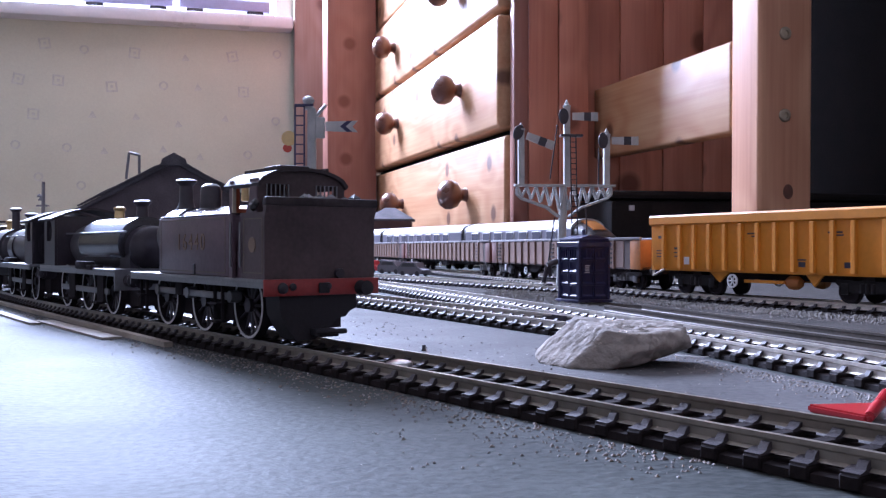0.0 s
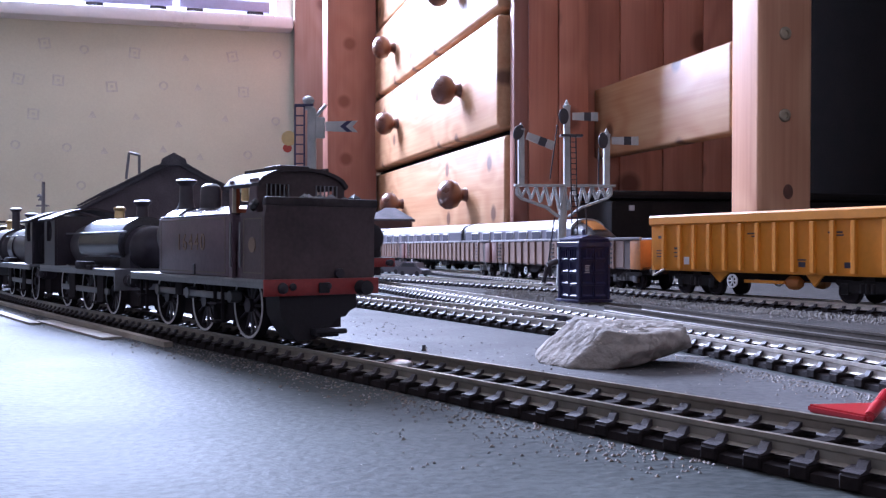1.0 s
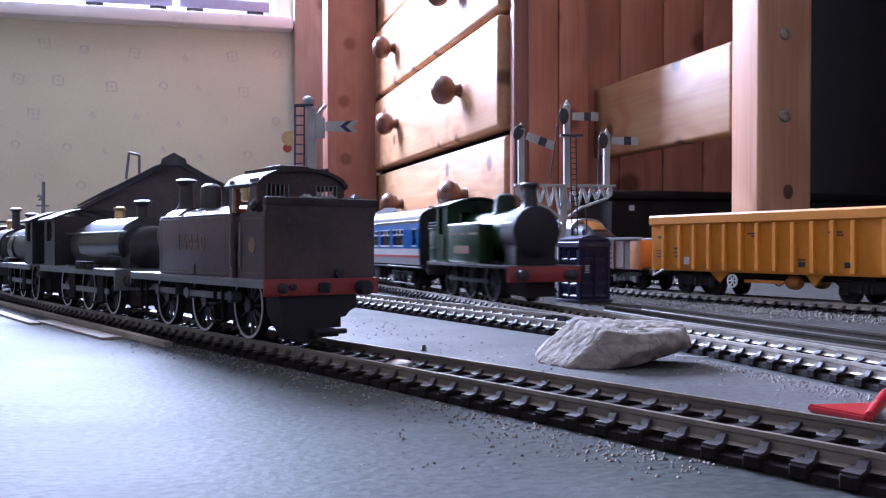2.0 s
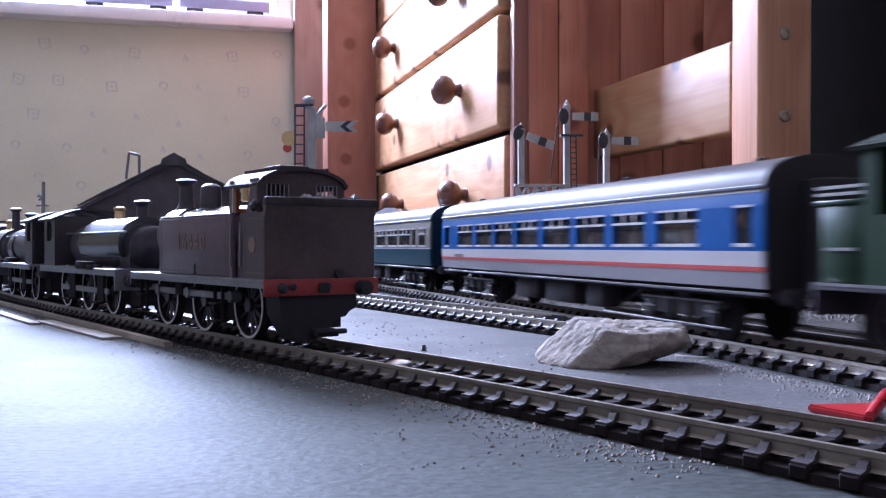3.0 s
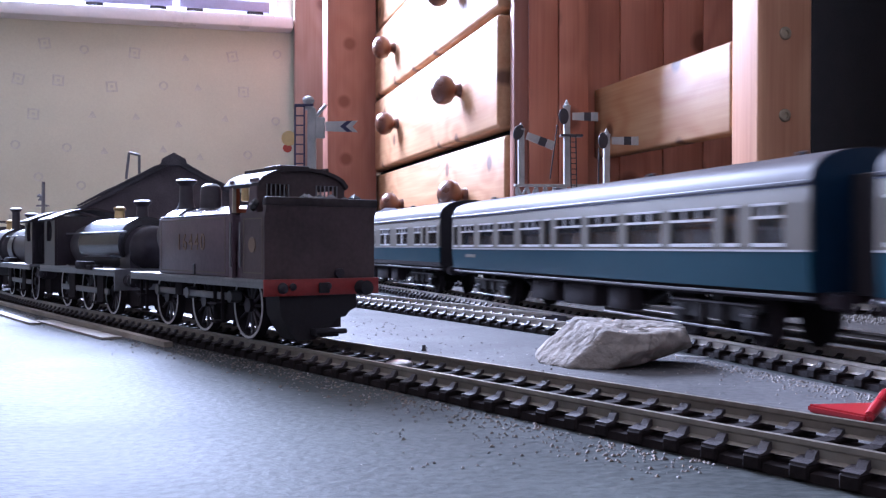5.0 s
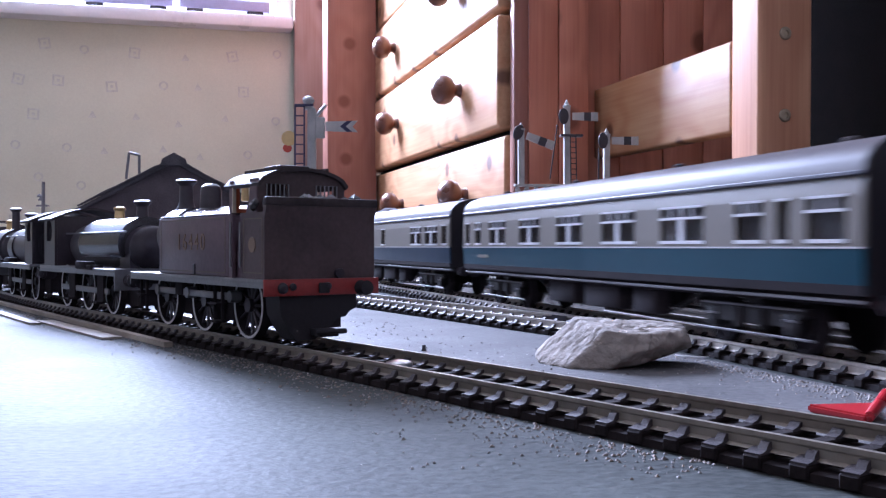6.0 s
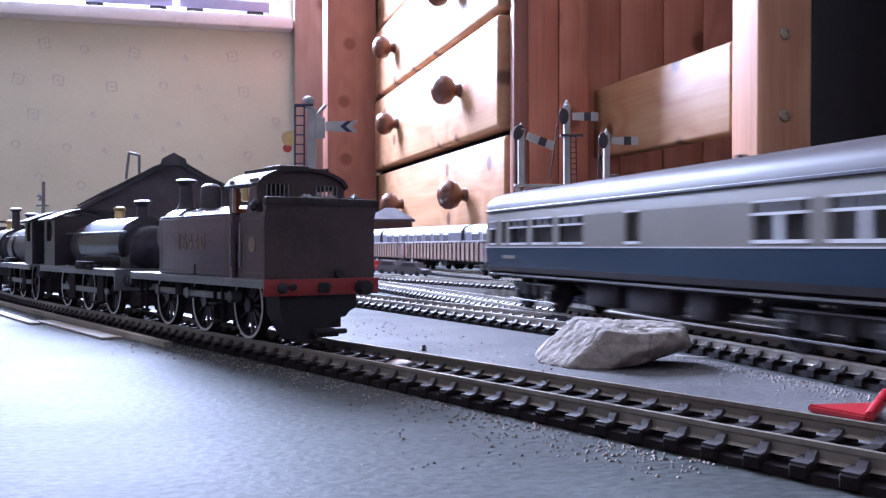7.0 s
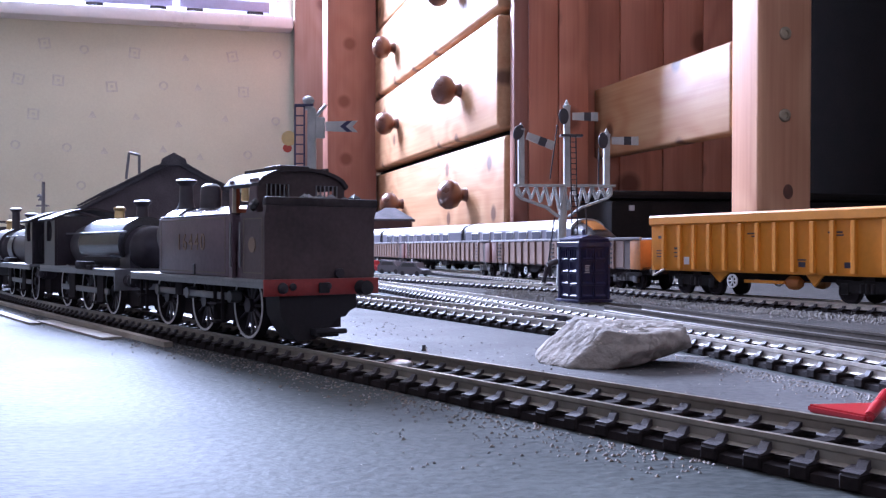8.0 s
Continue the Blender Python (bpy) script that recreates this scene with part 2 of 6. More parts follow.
M["amber"] = mat("amber_nose", (0.42, 0.16, 0.03), 0.4, vary=0.1, scale=30)
M["lens_red"] = mat("red_lens", (0.5, 0.06, 0.03), 0.25, vary=0.1)
M["lens_yellow"] = mat("yellow_lens", (0.7, 0.5, 0.2), 0.25, vary=0.1)
M["pale_vent"] = mat("pale_top_light", (0.50, 0.49, 0.50), 0.4, vary=0.15, scale=200, bump=0)
M["frame"] = mat("pale_window_frame", (0.70, 0.70, 0.72), 0.28, vary=0.05)
M["scenic"] = mat("dark_scenic_ground", (0.057, 0.051, 0.046), 0.85, vary=0.4, scale=70, fine=900, bump=0.8, spec=0.12)
M["fibre"] = mat("white_fibre", (0.75, 0.75, 0.78), 0.6, vary=0.05)
M["roof_black"] = mat("sooty_cab_roof", (0.048, 0.038, 0.040), 0.6, vary=0.3, scale=50, spec=0.22)
# Grey window tint stands in for the shade inside the coaches.
clear = bpy.data.materials.new("darkened_window_plastic")
clear.use_nodes = True
_b = clear.node_tree.nodes["Principled BSDF"]
_b.inputs["Base Color"].default_value = (0.46, 0.46, 0.48, 1)
_b.inputs["Roughness"].default_value, _b.inputs["IOR"].default_value = 0.08, 1.15
_b.inputs["Transmission Weight"].default_value = 0.94
M["clear"] = clear
M["bolt"] = mat("dull_bolt", (0.36, 0.30, 0.22), 0.4, metal=0.9, vary=0.2, scale=200)
M["bogie"] = mat("dusty_grey_bogie", (0.085, 0.078, 0.082), 0.6, vary=0.35, scale=80, bump=0.1)
M["brass"] = mat("brass_screw", (0.55, 0.42, 0.2), 0.3, metal=1.0, vary=0.2, scale=90)


# ---- mesh tools (millimetres) ----
def box(bm, x0, x1, y0, y1, z0, z1, bevel=0.0, segs=2):
    vs = [bm.verts.new((x, y, z)) for x in (x0, x1) for y in (y0, y1) for z in (z0, z1)]
    fs = [bm.faces.new([vs[i] for i in f]) for f in ((0, 1, 3, 2), (4, 6, 7, 5), (0, 4, 5, 1), (2, 3, 7, 6), (0, 2, 6, 4), (1, 5, 7, 3))]
    if bevel:
        es = list({e for f in fs for e in f.edges})
        bmesh.ops.bevel(bm, geom=es, offset=bevel, segments=segs, affect="EDGES", profile=0.5)
    return bm


def tube(bm, p0, p1, r0, r1=None, seg=14, caps=True):
    r1 = r0 if r1 is None else r1
    p0, p1 = Vector(p0), Vector(p1)
    q = (p1 - p0).to_track_quat("Z", "Y")
    ring = [[], []]
    for k, (p, r) in enumerate(((p0, r0), (p1, r1))):
        for i in range(seg):
            a = 2 * math.pi * i / seg
            ring[k].append(bm.verts.new(p + q @ Vector((r * math.cos(a), r * math.sin(a), 0))))
    for i in range(seg):
        bm.faces.new((ring[0][i], ring[0][(i + 1) % seg], ring[1][(i + 1) % seg], ring[1][i]))
    if caps:
        bm.faces.new(ring[0][::-1])
        bm.faces.new(ring[1])
    return bm


def lathe(bm, profile, centre=(0, 0, 0), axis="Z", seg=18):
    """profile: (radius, height) rows from one end to the other."""
    c = Vector(centre)
    turn = {"Z": Matrix.Identity(3), "X": Euler((0, math.pi / 2, 0)).to_matrix(), "Y": Euler((-math.pi / 2, 0, 0)).to_matrix()}[axis]
    rings = []
    for r, z in profile:
        rings.append([bm.verts.new(c + turn @ Vector((max(r, 0.01) * math.cos(2 * math.pi * i / seg), max(r, 0.01) * math.sin(2 * math.pi * i / seg), z))) for i in range(seg)])
    for a, b in zip(rings, rings[1:]):
        for i in range(seg):
            bm.faces.new((a[i], a[(i + 1) % seg], b[(i + 1) % seg], b[i]))
    bm.faces.new(rings[0][::-1])
    bm.faces.new(rings[-1])
    return bm


def hoop(bm, centre, r0, r1, y0, y1, seg=28):
    """A flat ring that stands upright, its hole along y."""
    rows = []
    for i in range(seg):
        a = 2 * math.pi * i / seg
        rows.append([bm.verts.new((centre[0] + r * math.cos(a), y, centre[1] + r * math.sin(a))) for r, y in ((r0, y0), (r1, y0), (r1, y1), (r0, y1))])
    for i in range(seg):
        p, q = rows[i], rows[(i + 1) % seg]
        for k in range(4):
            bm.faces.new((p[k], p[(k + 1) % 4], q[(k + 1) % 4], q[k]))
    return bm


def prism(bm, poly, axis, a0, a1):
    """A polygon pushed along an axis: X takes (y, z), Y takes (x, z), Z takes (x, y)."""
    def at(p, a):
        return {"X": (a, p[0], p[1]), "Y": (p[0], a, p[1]), "Z": (p[0], p[1], a)}[axis]
    lo = [bm.verts.new(at(p, a0)) for p in poly]
    hi = [bm.verts.new(at(p, a1)) for p in poly]
    n = len(poly)
    for i in range(n):
        bm.faces.new((lo[i], lo[(i + 1) % n], hi[(i + 1) % n], hi[i]))
    bm.faces.new(lo[::-1])
    bm.faces.new(hi)
    return bm


def sweep(bm, section, pts):
    """A closed section of (across, up) drawn along points of the plan."""
    rings = []
    for i, p in enumerate(pts):
        a, b = pts[max(i - 1, 0)], pts[min(i + 1, len(pts) - 1)]
        d = Vector((b[0] - a[0], b[1] - a[1])).normalized()
        n = Vector((d.y, -d.x))
        rings.append([bm.verts.new((p[0] + n.x * u, p[1] + n.y * u, v)) for u, v in section])
    k = len(section)
    for a, b in zip(rings, rings[1:]):
        for i in range(k):
            bm.faces.new((a[i], a[(i + 1) % k], b[(i + 1) % k], b[i]))
    bm.faces.new(rings[0][::-1])
    bm.faces.new(rings[-1])
    return bm


def mesh_of(name, bm, material, smooth=None):
    bmesh.ops.recalc_face_normals(bm, faces=bm.faces)
    bmesh.ops.scale(bm, vec=(MM, MM, MM), verts=bm.verts)
    me = bpy.data.meshes.new(name)
    bm.to_mesh(me)
    bm.free()
    me.materials.append(material)
    if smooth:
        me.shade_smooth()
        me.set_sharp_from_angle(angle=radians(smooth))
    return me


def part(name, bm, material, parent, label="", smooth=35, at=None):
    ob = new(name, mesh_of(name, bm, material, smooth))
    ob.parent = parent
    if at is not None:
        ob.matrix_basis = at
    return tagged(ob, label)


def thing(name, label, category, m=None, group="", kind=""):
    ob = new(name)
    ob.empty_display_size = 0.02
    if m is not None:
        ob.matrix_world = m
    return tagged(ob, label, category, group, kind)


def solid(name, bm, material, label, category, m=None, group="", kind="", smooth=35):
    ob = new(name, mesh_of(name, bm, material, smooth))
    if m is not None:
        ob.matrix_world = m
    return tagged(ob, label, category, group, kind)


def B():
    return bmesh.new()


# ---- the room ----
def build_room():
    bm = B()
    box(bm, -3200, 2600, -3200, 3000, -420, -400)
    solid("floor", bm, M["carpet"], "dark brown carpeted floor under the layout board", "floor", room(0, 0, 0), kind="structure")
    # window wall with its opening
    bm = B()
    z0, z1, zt = -420, 492, 2000
    box(bm, -3200, 2600, 2215, 2335, z0, z1)
    box(bm, -3200, 2600, 2215, 2335, 1560, zt)
    box(bm, -3200, -1420, 2215, 2335, z1, 1560)
    box(bm, 190, 2600, 2215, 2335, z1, 1560)
    w = solid("wall_north", bm, M["wallpaper"], "beige wallpapered wall with small faded motifs below a window", "wall", room(0, 0, 0), kind="structure")
    rnd = random.Random(5)
    sq, tri, ro = B(), B(), B()
    for q in ((-12, 12, -12, -8), (-12, 12, 8, 12), (-12, -8, -8, 8), (8, 12, -8, 8), (-3, 3, -3, 3)):
        box(sq, q[0], q[1], -0.6, 0, q[2], q[3])
    prism(tri, [(-9, -7), (9, -7), (0, 9)], "Y", -0.6, 0)
    hoop(ro, (0, 0), 6, 10, -0.6, 0)
    shapes = [mesh_of("motif", s, M["motif"]) for s in (sq, tri, ro)]
    for i in range(13):
        for j in range(7):
            ob = new("motif", rnd.choice(shapes))
            ob.parent = w
            ob.matrix_basis = pose((-1020 + i * 100 + 50 * (j % 2) + rnd.uniform(-15, 15)) * MM, 2214.6 * MM, (-30 + j * 72 + rnd.uniform(-12, 12)) * MM, 0, rnd.uniform(-12, 12), 0)
    bm = B()
    box(bm, -3320, -3200, -3200, 2335, -420, 2000)
    solid("wall_west", bm, M["plaster"], "plain cream plaster wall", "wall", room(0, 0, 0), kind="structure")
    bm = B()
    box(bm, 2600, 2720, -3200, 2335, -420, 2000)
    solid("wall_east", bm, M["plaster"], "plain cream plaster wall", "wall", room(0, 0, 0), kind="structure")
    bm = B()
    box(bm, -3200, 2600, -3320, -3200, -420, 2000)
    solid("wall_south", bm, M["plaster"], "plain cream plaster wall", "wall", room(0, 0, 0), kind="structure")
    bm = B()
    box(bm, -3320, 2720, -3320, 2335, 2000, 2060)
    solid("ceiling", bm, M["plaster"], "plain dull plaster ceiling", "ceiling", room(0, 0, 0), kind="structure")
    # window: sill, frame, panes
    win = thing("window_1", "white framed window above a white painted sill", "window", room(0, 0, 0), kind="structure")
    bm = B()
    box(bm, -1500, 225, 2165, 2300, 463, 492, 6)
    part("window_sill", bm, M["white_gloss"], win, "white gloss painted window sill")
    for x in (-1420, -640, 130):
        bm = B()
        box(bm, x, x + 60, 2262, 2318, 493, 1560, 4)
        part("window_frame", bm, M["white_gloss"], win)
    for z, zz in ((493, 506), (1500, 1558)):
        bm = B()
        box(bm, -1359, 129, 2264, 2316, z, zz, 4)
        part("window_frame", bm, M["white_gloss"], win)


def build_board():
    bm = B()
    box(bm, -1400, 900, -1900, 1500, -18, 0, 1.0)
    solid("layout_board", bm, M["board"], "blue-grey painted baseboard of a model railway, dusty", "baseboard", pose(0, 0, 0), kind="structure")
    bm = B()
    box(bm, -1350, 850, -1850, 1450, -430, -20)
    solid("board_base", bm, M["dark"], "dark trestle base carrying the layout board", "base", pose(0, 0, 0), kind="structure")


def knob_mesh():
    bm = B()
    lathe(bm, [(10, 0), (8.5, 4), (8, 7), (11, 10), (17, 14), (20.5, 22), (20, 30), (15, 37), (7, 40.5), (0.5, 41.5)], axis="X", seg=28)
    bmesh.ops.scale(bm, vec=(-1, 1, 1), verts=bm.verts)
    return mesh_of("knob", bm, M["knob"], 60)


def build_furniture():
    """A pine cabin bed with a chest of drawers; local axes of the room, base level."""
    bed = thing("pine_cabin_bed", "orange-brown lacquered pine cabin bed frame with bolted posts", "bed", room(0, 0, 0))
    chest = thing("chest_of_drawers", "knotty lacquered pine chest of drawers with round knobs", "chest of drawers", room(0, 0, 0))
    km = knob_mesh()
    for k, (z0, z1, out, twist) in enumerate(((-12, 121, 0, 0), (130, 267, 9, 0), (275, 405, 8, 30), (413, 560, 2, 0))):
        bm = B()
        box(bm, 368 - out, 390, 1098, 1990, z0, z1, 5, 3)
        d = part("drawer", bm, M["pine"], chest, "knotty pine drawer front with turned wooden knobs")
        for b in (1264 + twist, 1674 + twist):
            ob = new("knob", km)
            ob.parent = d
            ob.matrix_basis = pose((368 - out) * MM, b * MM, (z0 + 0.5 * (z1 - z0)) * MM)
            tagged(ob, "round turned pine knob")
    # Near-black sheet behind the fronts paints the shade in the drawer gaps.
    bm = B()
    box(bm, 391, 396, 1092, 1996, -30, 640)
    part("drawer_gap_shade", bm, M["dark"], chest)
    bm = B()
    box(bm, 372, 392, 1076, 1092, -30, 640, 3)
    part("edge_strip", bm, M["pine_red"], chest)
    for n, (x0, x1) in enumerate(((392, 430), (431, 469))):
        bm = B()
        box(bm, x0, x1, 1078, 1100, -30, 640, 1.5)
        part("side_board", bm, M["pine_warm"], chest, "reddish pine side board, toned lighter for its light")
    # far post beside the drawers, its shade in the tone, and the panel behind it
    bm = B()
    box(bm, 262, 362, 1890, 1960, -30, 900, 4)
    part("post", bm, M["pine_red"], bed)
    bm = B()
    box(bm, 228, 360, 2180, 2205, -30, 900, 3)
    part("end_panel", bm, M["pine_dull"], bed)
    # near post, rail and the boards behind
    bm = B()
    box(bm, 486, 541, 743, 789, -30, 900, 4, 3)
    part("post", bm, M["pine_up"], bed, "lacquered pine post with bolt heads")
    bm = B()
    box(bm, 487, 507, 790, 1103, 94, 181, 4, 3)
    part("rail", bm, M["pine"], bed, "horizontal lacquered pine rail")
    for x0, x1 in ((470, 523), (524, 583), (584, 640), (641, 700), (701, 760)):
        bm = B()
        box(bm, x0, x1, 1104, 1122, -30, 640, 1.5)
        part("back_board", bm, M["pine_warm"], bed, "reddish pine board behind the rail, toned lighter for its light")
    for z in (106, 179):
        bm = B()
        lathe(bm, [(5.9, 0), (5.9, 0.9), (5.1, 1.7), (2.9, 1.9), (2.6, 0.5), (0.2, 0.5)], (512, 743, z), "Y", 20)
        bmesh.ops.scale(bm, vec=(1, -1, 1), verts=bm.verts, space=Matrix.Translation((0, -743, 0)))
        part("bolt_head", bm, M["bolt"], bed, "dull brass socket bolt head")
    bm = B()
    lathe(bm, [(5.2, 0), (4.8, 0.3), (3.0, 0.4), (0.2, 0.4)], (516, 743, 38), "Y", 20)
    bmesh.ops.scale(bm, vec=(1, -1, 1.3), verts=bm.verts, space=Matrix.Translation((0, -743, -38)))
    part("knot", bm, M["knot"], bed, "dark round knot in the post")
    # Unseen board added overhead to darken the space under the bed.
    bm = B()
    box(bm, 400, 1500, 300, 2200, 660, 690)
    part("overhead_shade_board", bm, M["dark"], bed, "unseen dark board added above to shade the bed space")
    # Dark sheet put in for the unlit space right of the post.
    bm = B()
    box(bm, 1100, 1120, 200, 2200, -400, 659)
    part("unlit_space_sheet", bm, M["dark"], bed, "dark sheet standing in for the unlit space")
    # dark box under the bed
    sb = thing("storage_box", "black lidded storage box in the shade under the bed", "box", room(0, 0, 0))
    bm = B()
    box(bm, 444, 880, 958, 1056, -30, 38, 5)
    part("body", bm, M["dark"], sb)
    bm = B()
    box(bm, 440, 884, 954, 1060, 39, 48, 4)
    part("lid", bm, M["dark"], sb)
    bm = B()
    box(bm, 465, 471, 956, 959, 26, 32)
    part("label", bm, M["white_ink"], sb, "small white paper label")


# ---- track ----
PATH = (-5.591e-05, -0.25848, 147.53)  # near rail of the running line: across as a square of the distance


def running_line():
    """Points of the centre line of the running line, from behind the camera to the curve behind the engines."""
    pts = []

    def rail(d):
        e = min(max(d, 190), 690)
        s = 2 * PATH[0] * e + PATH[1]
        x = PATH[0] * e * e + PATH[1] * e + PATH[2] + (d - e) * s
        k = math.hypot(1, s)
        return Vector((x + 9 / k, d - 9 * s / k)), Vector((s, 1)).normalized()
    d = -2300
    while d < 700:
        pts.append(rail(d)[0])
        d += 10
    p, u = rail(700)
    left = Vector((-u.y, u.x))
    c = p + left * 500
    a0 = math.atan2((p - c).y, (p - c).x)
    for i in range(1, 230):
        a = a0 + i * 0.02
        pts.append(c + Vector((math.cos(a), math.sin(a))) * 500)
    return pts


LINE = running_line()
LEN = [0.0]
for _a, _b in zip(LINE, LINE[1:]):
    LEN.append(LEN[-1] + (_b - _a).length)
# zero of the running distance lies 60 mm before the camera
_k0 = min(range(299), key=lambda i: abs(LINE[i].y - 58))
LEN = [v - LEN[_k0] for v in LEN]


def on_line(s):
    return Vector((float(np.interp(s, LEN, [p.x for p in LINE])), float(np.interp(s, LEN, [p.y for p in LINE]))))


RAIL_SECTION = [(-0.5, RAIL), (0.5, RAIL), (0.5, RAIL - 0.7), (0.22, RAIL - 1.0), (0.22, RAIL - 2.1), (1.0, RAIL - 2.5), (-1.0, RAIL - 2.5), (-0.22, RAIL - 2.1), (-0.22, RAIL - 1.0), (-0.5, RAIL - 0.7)]


def sleeper_mesh(long=24.6):
    """One sleeper with its moulded chairs: a plate and a nib on either side of each rail."""
    bm = B()
    box(bm, -1.45, 1.45, -long / 2, long / 2, 0.2, 2.3, 0.3, 1)
    for s in (-1, 1):
        plate = [(9.2, 2.25), (12.0, 2.25), (12.0, 2.5), (11.2, 2.62), (10.3, 2.9), (9.2, 3.0)]
        nib = [(9.2, 2.4), (10.9, 2.5), (10.4, 2.95), (10.05, 3.5), (9.7, 3.85), (9.2, 3.9)]
        inn = [(8.8, 2.25), (8.8, 3.6), (8.2, 3.5), (7.6, 2.9), (6.4, 2.6), (6.2, 2.25)]
        prism(bm, [(s * y, z) for y, z in plate], "X", -1.3, 1.3)
        prism(bm, [(s * y, z) for y, z in nib], "X", -1.2, 0.2)
        prism(bm, [(s * y, z) for y, z in inn], "X", -1.2, 0.6)
    me = mesh_of("sleeper", bm, M["sleeper"], 30)
    me.materials.append(M["chair"])
    for f in me.polygons:
        if f.center.z > 2.36 * MM and abs(f.center.y) > 6 * MM:
            f.material_index = 1
    return me


SLEEPER = sleeper_mesh()


def track(label, pts, rail_mat, gauge=18.0, pitch=7.9, sleepers=True, sleeper_span=None):
    t = thing("railway_track", label, "model track", pose(0, 0, 0), group="tracks of the layout")
    for side in (-1, 1):
        bm = B()
        sweep(bm, [(u + side * gauge / 2, v) for u, v in RAIL_SECTION], pts)
        part("rail", bm, rail_mat, t, smooth=None)
    if not sleepers:
        return t
    # Webs between the sleepers, made a black band that holds the shadow too.
    for side in (-1, 1):
        bm = B()
        sweep(bm, [(side * u, v) for u, v in ((6.6, 0.1), (11.9, 0.1), (11.7, 1.3), (10.6, 1.5), (6.8, 1.5))], pts)
        part("sleeper_web_and_shade", bm, M["sleeper"], t, "black plastic web and painted shade between the sleepers", smooth=None)
    acc = [0.0]
    for a, b in zip(pts, pts[1:]):
        acc.append(acc[-1] + (Vector(b) - Vector(a)).length)
    lo, hi = sleeper_span or (0, acc[-1])
    s = lo + pitch / 2
    xs, ys = [p[0] for p in pts], [p[1] for p in pts]
    rnd = random.Random(3)
    while s < hi:
        x, y = float(np.interp(s, acc, xs)), float(np.interp(s, acc, ys))
        x2, y2 = float(np.interp(s + 1, acc, xs)), float(np.interp(s + 1, acc, ys))
        ob = new("sleeper", SLEEPER)
        ob.parent = t
        ob.matrix_basis = pose(x * MM, y * MM, 0, 0, 0, math.degrees(math.atan2(y2 - y, x2 - x)) + rnd.uniform(-0.6, 0.6))
        s += pitch
    return t


def straight(x0, y0, x1, y1, n=24, bow=0.0):
    d = Vector((x1 - x0, y1 - y0))
    nn = Vector((d.y, -d.x)).normalized()
    return [Vector((x0, y0)) + d * (i / n) + nn * bow * math.sin(math.pi * i / n) for i in range(n + 1)]


NEAR_A, NEAR_U = Vector((61.8, 122.4)), Vector((-0.595, 0.804))
NEAR_N = Vector((0.804, 0.595))


def near_point(s, across=0.0):
    bend = max(0.0, s - 340.0) ** 2 / 4900.0  # the siding curves gently away behind the engines
    return NEAR_A + NEAR_U * s + NEAR_N * (across + bend)


def build_tracks():
    track("nickel silver siding track on black sleepers, laid on the bare board", [near_point(-160 + 25 * i) for i in range(45)], M["rail_worn"], pitch=7.05, sleeper_span=(4.4, 1095))
    main = [on_line(s) for s in np.arange(-700, 1500, 20)]
    track("running line of bright rail on black sleepers", main, M["rail"], sleeper_span=(641.25, 1900))
    track("second line joining the running line at the points", straight(52, 322, -160, 720), M["rail"])
    track("short siding line on black sleepers beyond the points", straight(86, 606, -215, 1156), M["rail"])
    frog = straight(47, 352, 22, 404)
    bm = B()
    sweep(bm, [(-1.6, RAIL - 2.4), (1.6, RAIL - 2.4), (1.6, RAIL - 0.2), (-1.6, RAIL - 0.2)], frog)
    solid("point_frog", bm, M["black"], "black plastic crossing of the railway points", "track part", smooth=None)
    track("dull unused siding half buried in scenery", straight(140, 215, 80, 420, bow=-2), M["rail_dull"], sleepers=False)
    track("siding under the ballast wagons", FAR_LINE, M["rail"])
    track("back siding under the passenger coaches", straight(190, 720, -200, 1440), M["rail"])


FAR_LINE = [Vector(p) for p in ((250, 318), (222, 370), (196, 420), (166, 478), (141, 530), (118, 590), (98, 655), (60, 790), (20, 940), (-52, 1200), (-100, 1370))]


# ---- vehicles ----
def wheel_set(parent, x, r, material=None, half=8.6, name="wheel"):
    for y in (-half, half):
        bm = B()
        s = 1 if y > 0 else -1
        lathe(bm, [(r * 0.9, -1.5 * s), (r * 1.1, -1.3 * s), (r * 1.1, -0.7 * s), (r, -0.5 * s), (r, 1.3 * s), (r * 0.82, 1.4 * s), (r * 0.78, 0.7 * s), (r * 0.3, 0.7 * s), (r * 0.28, 1.6 * s), (0.1, 1.6 * s)], (x, y, r), "Y", 20)
        part(name, bm, material or M["under"], parent)


def spoked(parent, x, r, y, side, tyre="tyre"):
    bm = B()
    hoop(bm, (x, r), r * 0.86, r, y - 1.2, y + 1.2)
    w = part("wheel", bm, M["under"], parent, "black spoked driving wheel")
    bm = B()
    hoop(bm, (x, r), r * 0.905, r * 0.975, min(y + 1.1 * side, y + 1.4 * side), max(y + 1.1 * side, y + 1.4 * side))
    part("tyre_rim", bm, M[tyre], w, "thin bright wheel rim")
    bm = B()
    for k in range(12):
        a = math.pi * k / 6
        tube(bm, (x, y, r), (x + r * 0.94 * math.cos(a), y, r + r * 0.94 * math.sin(a)), 0.5, seg=6)
    tube(bm, (x, y - 1.4, r), (x, y + 1.6 * side, r), 2.0, seg=14)
    part("spokes", bm, M["black"], w)


def buffers(parent, x, z=13.5, facing=1):
    for y in (-11.3, 11.3):
        bm = B()
        lathe(bm, [(2.3, 0), (2.1, 1), (1.6, 1.4), (1.5, 3.0), (1.0, 3.1), (1.0, 4.6), (2.5, 4.7), (2.4, 5.2), (1.2, 5.6)], (0, 0, 0), "X", 16)
        bmesh.ops.scale(bm, vec=(facing, 1, 1), verts=bm.verts)
        bmesh.ops.translate(bm, vec=(x, y, z), verts=bm.verts)
        part("buffer", bm, M["black"], parent)


